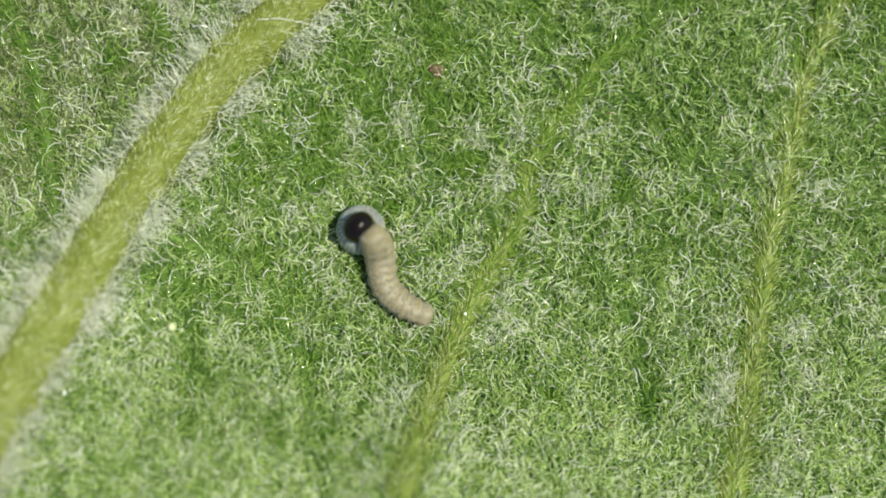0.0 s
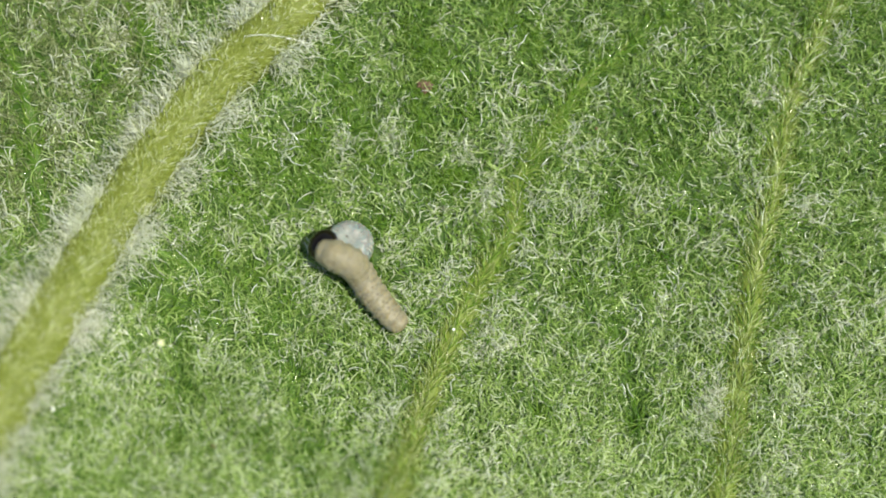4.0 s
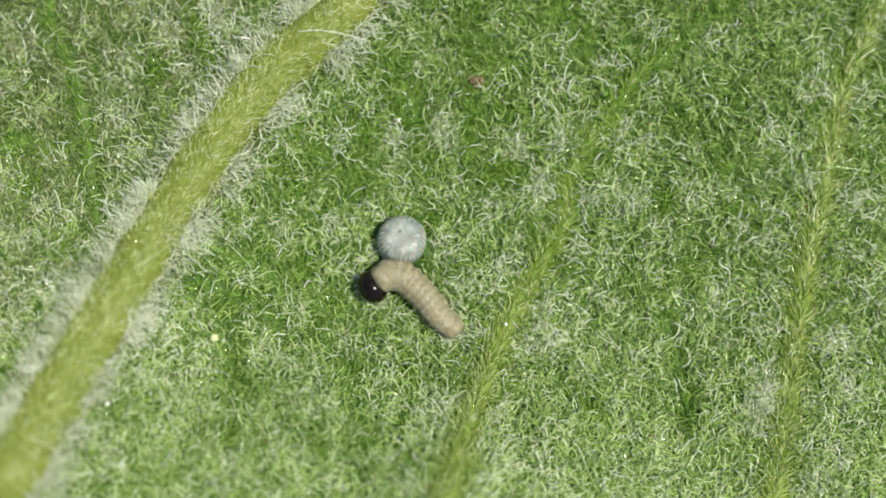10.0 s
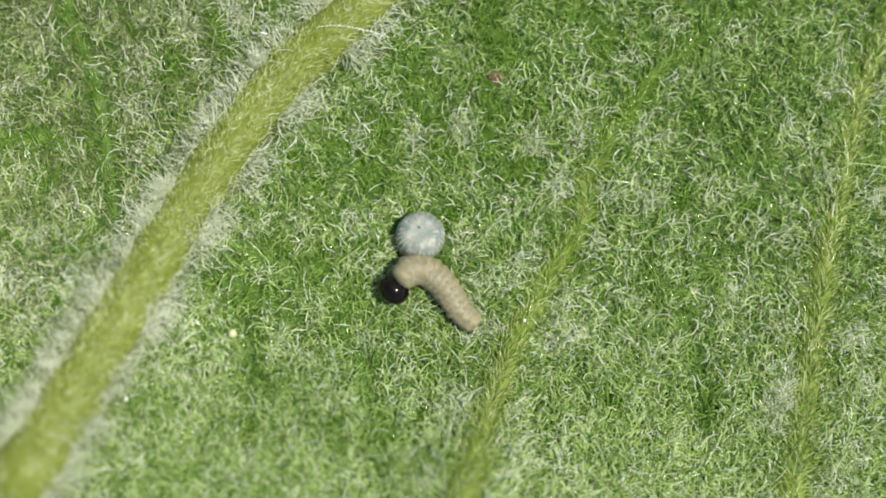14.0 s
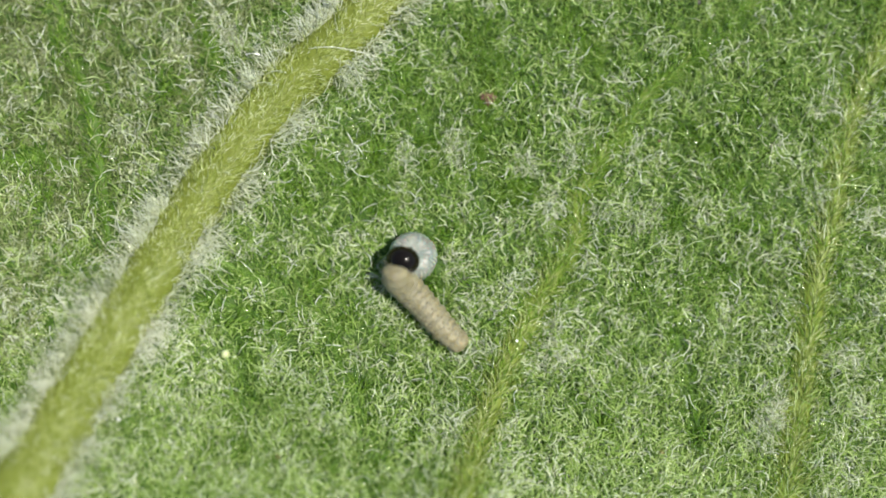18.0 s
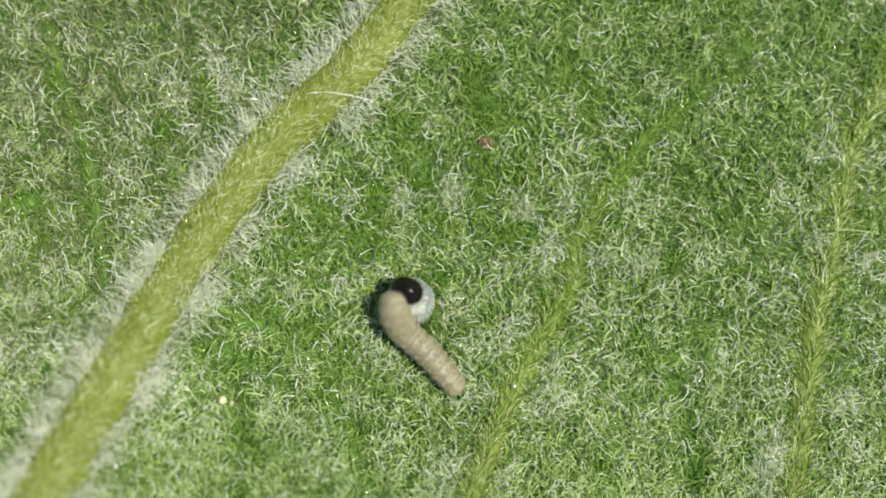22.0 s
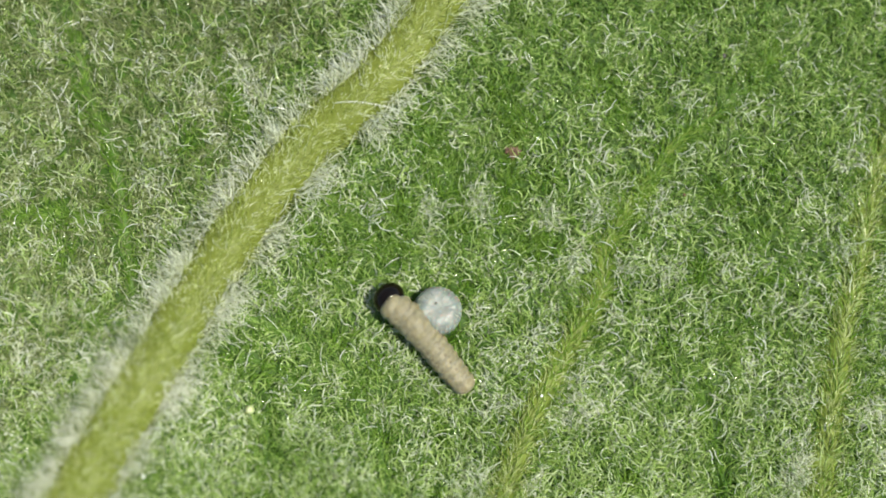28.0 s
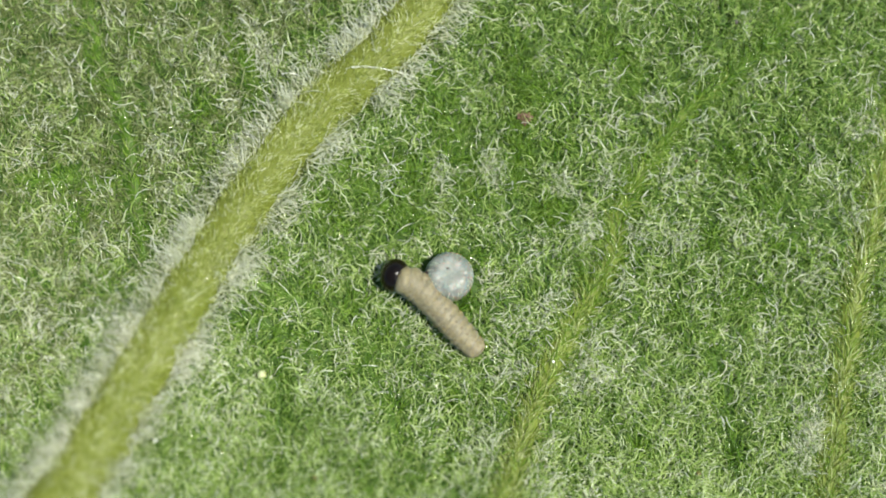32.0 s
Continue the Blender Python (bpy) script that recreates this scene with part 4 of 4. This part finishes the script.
def speck(name, x, y, size, mat, label, category, up=0.15, lumps=0.18):
    """A small uneven grain caught in the hairs."""
    bm = bmesh.new()
    bmesh.ops.create_icosphere(bm, subdivisions=3, radius=size)
    for v in bm.verts:
        q = v.co.normalized()
        v.co *= (1 + lumps * noise.noise(q * 1.9 + Vector((x, y, 0)))) * MM
        v.co.z *= 0.75
    ob = part(name, bm, mat)
    ob.location = (x * MM, y * MM, at_height(x, y, up) * MM)
    tagged(ob, label, category)


blade()
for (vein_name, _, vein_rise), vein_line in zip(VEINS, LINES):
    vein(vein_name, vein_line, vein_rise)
egg()
nap()
white_tufts()
rosettes()
fringe(0, 17500, 0.68, "long white hairs along the vein")
fringe(1, 6000, 0.6, "white hairs along the vein")
fringe(2, 6000, 0.65, "white hairs along the vein")
for small in range(3, len(VEINS)):
    fringe(small, 240 if VEINS[small][1][0, 1] < 0 else 800, 0.42, "short deep green hairs along the vein")

fibre([(-3.78, 4.60, 0.60), (-3.35, 4.62, 0.66), (-2.85, 4.56, 0.58), (-2.26, 4.42, 0.36)], 0.0055, "long white silk fibre lying across the vein")
fibre([(-5.10, 4.52, 0.30), (-4.92, 4.53, 0.35), (-4.72, 4.49, 0.30)], 0.011, "short white silk fibre caught in leaf hairs")
fibre([(1.95, 1.52, 0.42), (2.30, 1.51, 0.47), (2.72, 1.47, 0.42)], 0.008, "straight pale silk fibre on the leaf", PALE_HAIR)
fibre([(6.90, 1.88, 0.50), (7.25, 1.86, 0.56), (7.70, 1.80, 0.50)], 0.009, "straight pale silk fibre on the leaf", PALE_HAIR)
fibre([(0.02, 0.74, 0.40), (0.45, 0.92, 0.50), (0.90, 1.16, 0.50), (1.20, 1.30, 0.40)], 0.0045, "long bent pale plant hair on the leaf", PALE_HAIR)
for x, y, size, up in ((-0.18, 3.71, 0.085, 0.06), (-0.05, 3.66, 0.075, 0.07), (-0.12, 3.59, 0.06, 0.08)):
    speck("red_speck", x, y, size, RED, "tiny reddish crumb caught in the leaf hairs", "speck", up, 1.1)
speck("pale_grain", -5.42, -1.56, 0.085, CREAM, "cream round grain lying in the leaf hairs", "grain", 0.3)
speck("pale_grain", 0.45, -1.31, 0.028, SILK, "small white shiny grain on the leaf", "grain", 0.33)
speck("pale_grain", -7.47, -2.83, 0.035, SILK, "small white shiny grain on the leaf", "grain", 0.33)
speck("red_speck", 3.38, 2.78, 0.03, RED, "tiny reddish crumb caught in the leaf hairs", "speck", 0.22, 0.5)
speck("dark_speck", 4.17, 5.61, 0.05, DARK, "tiny black speck on the leaf hairs", "speck", 0.3, 0.5)
speck("brown_speck", 3.43, -3.58, 0.05, BROWN, "tiny brownish crumb caught in the leaf hairs", "speck", 0.1, 0.5)
speck("brown_speck", -4.33, -3.60, 0.05, BROWN, "tiny brownish crumb caught in the leaf hairs", "speck", 0.1, 0.5)

motions()
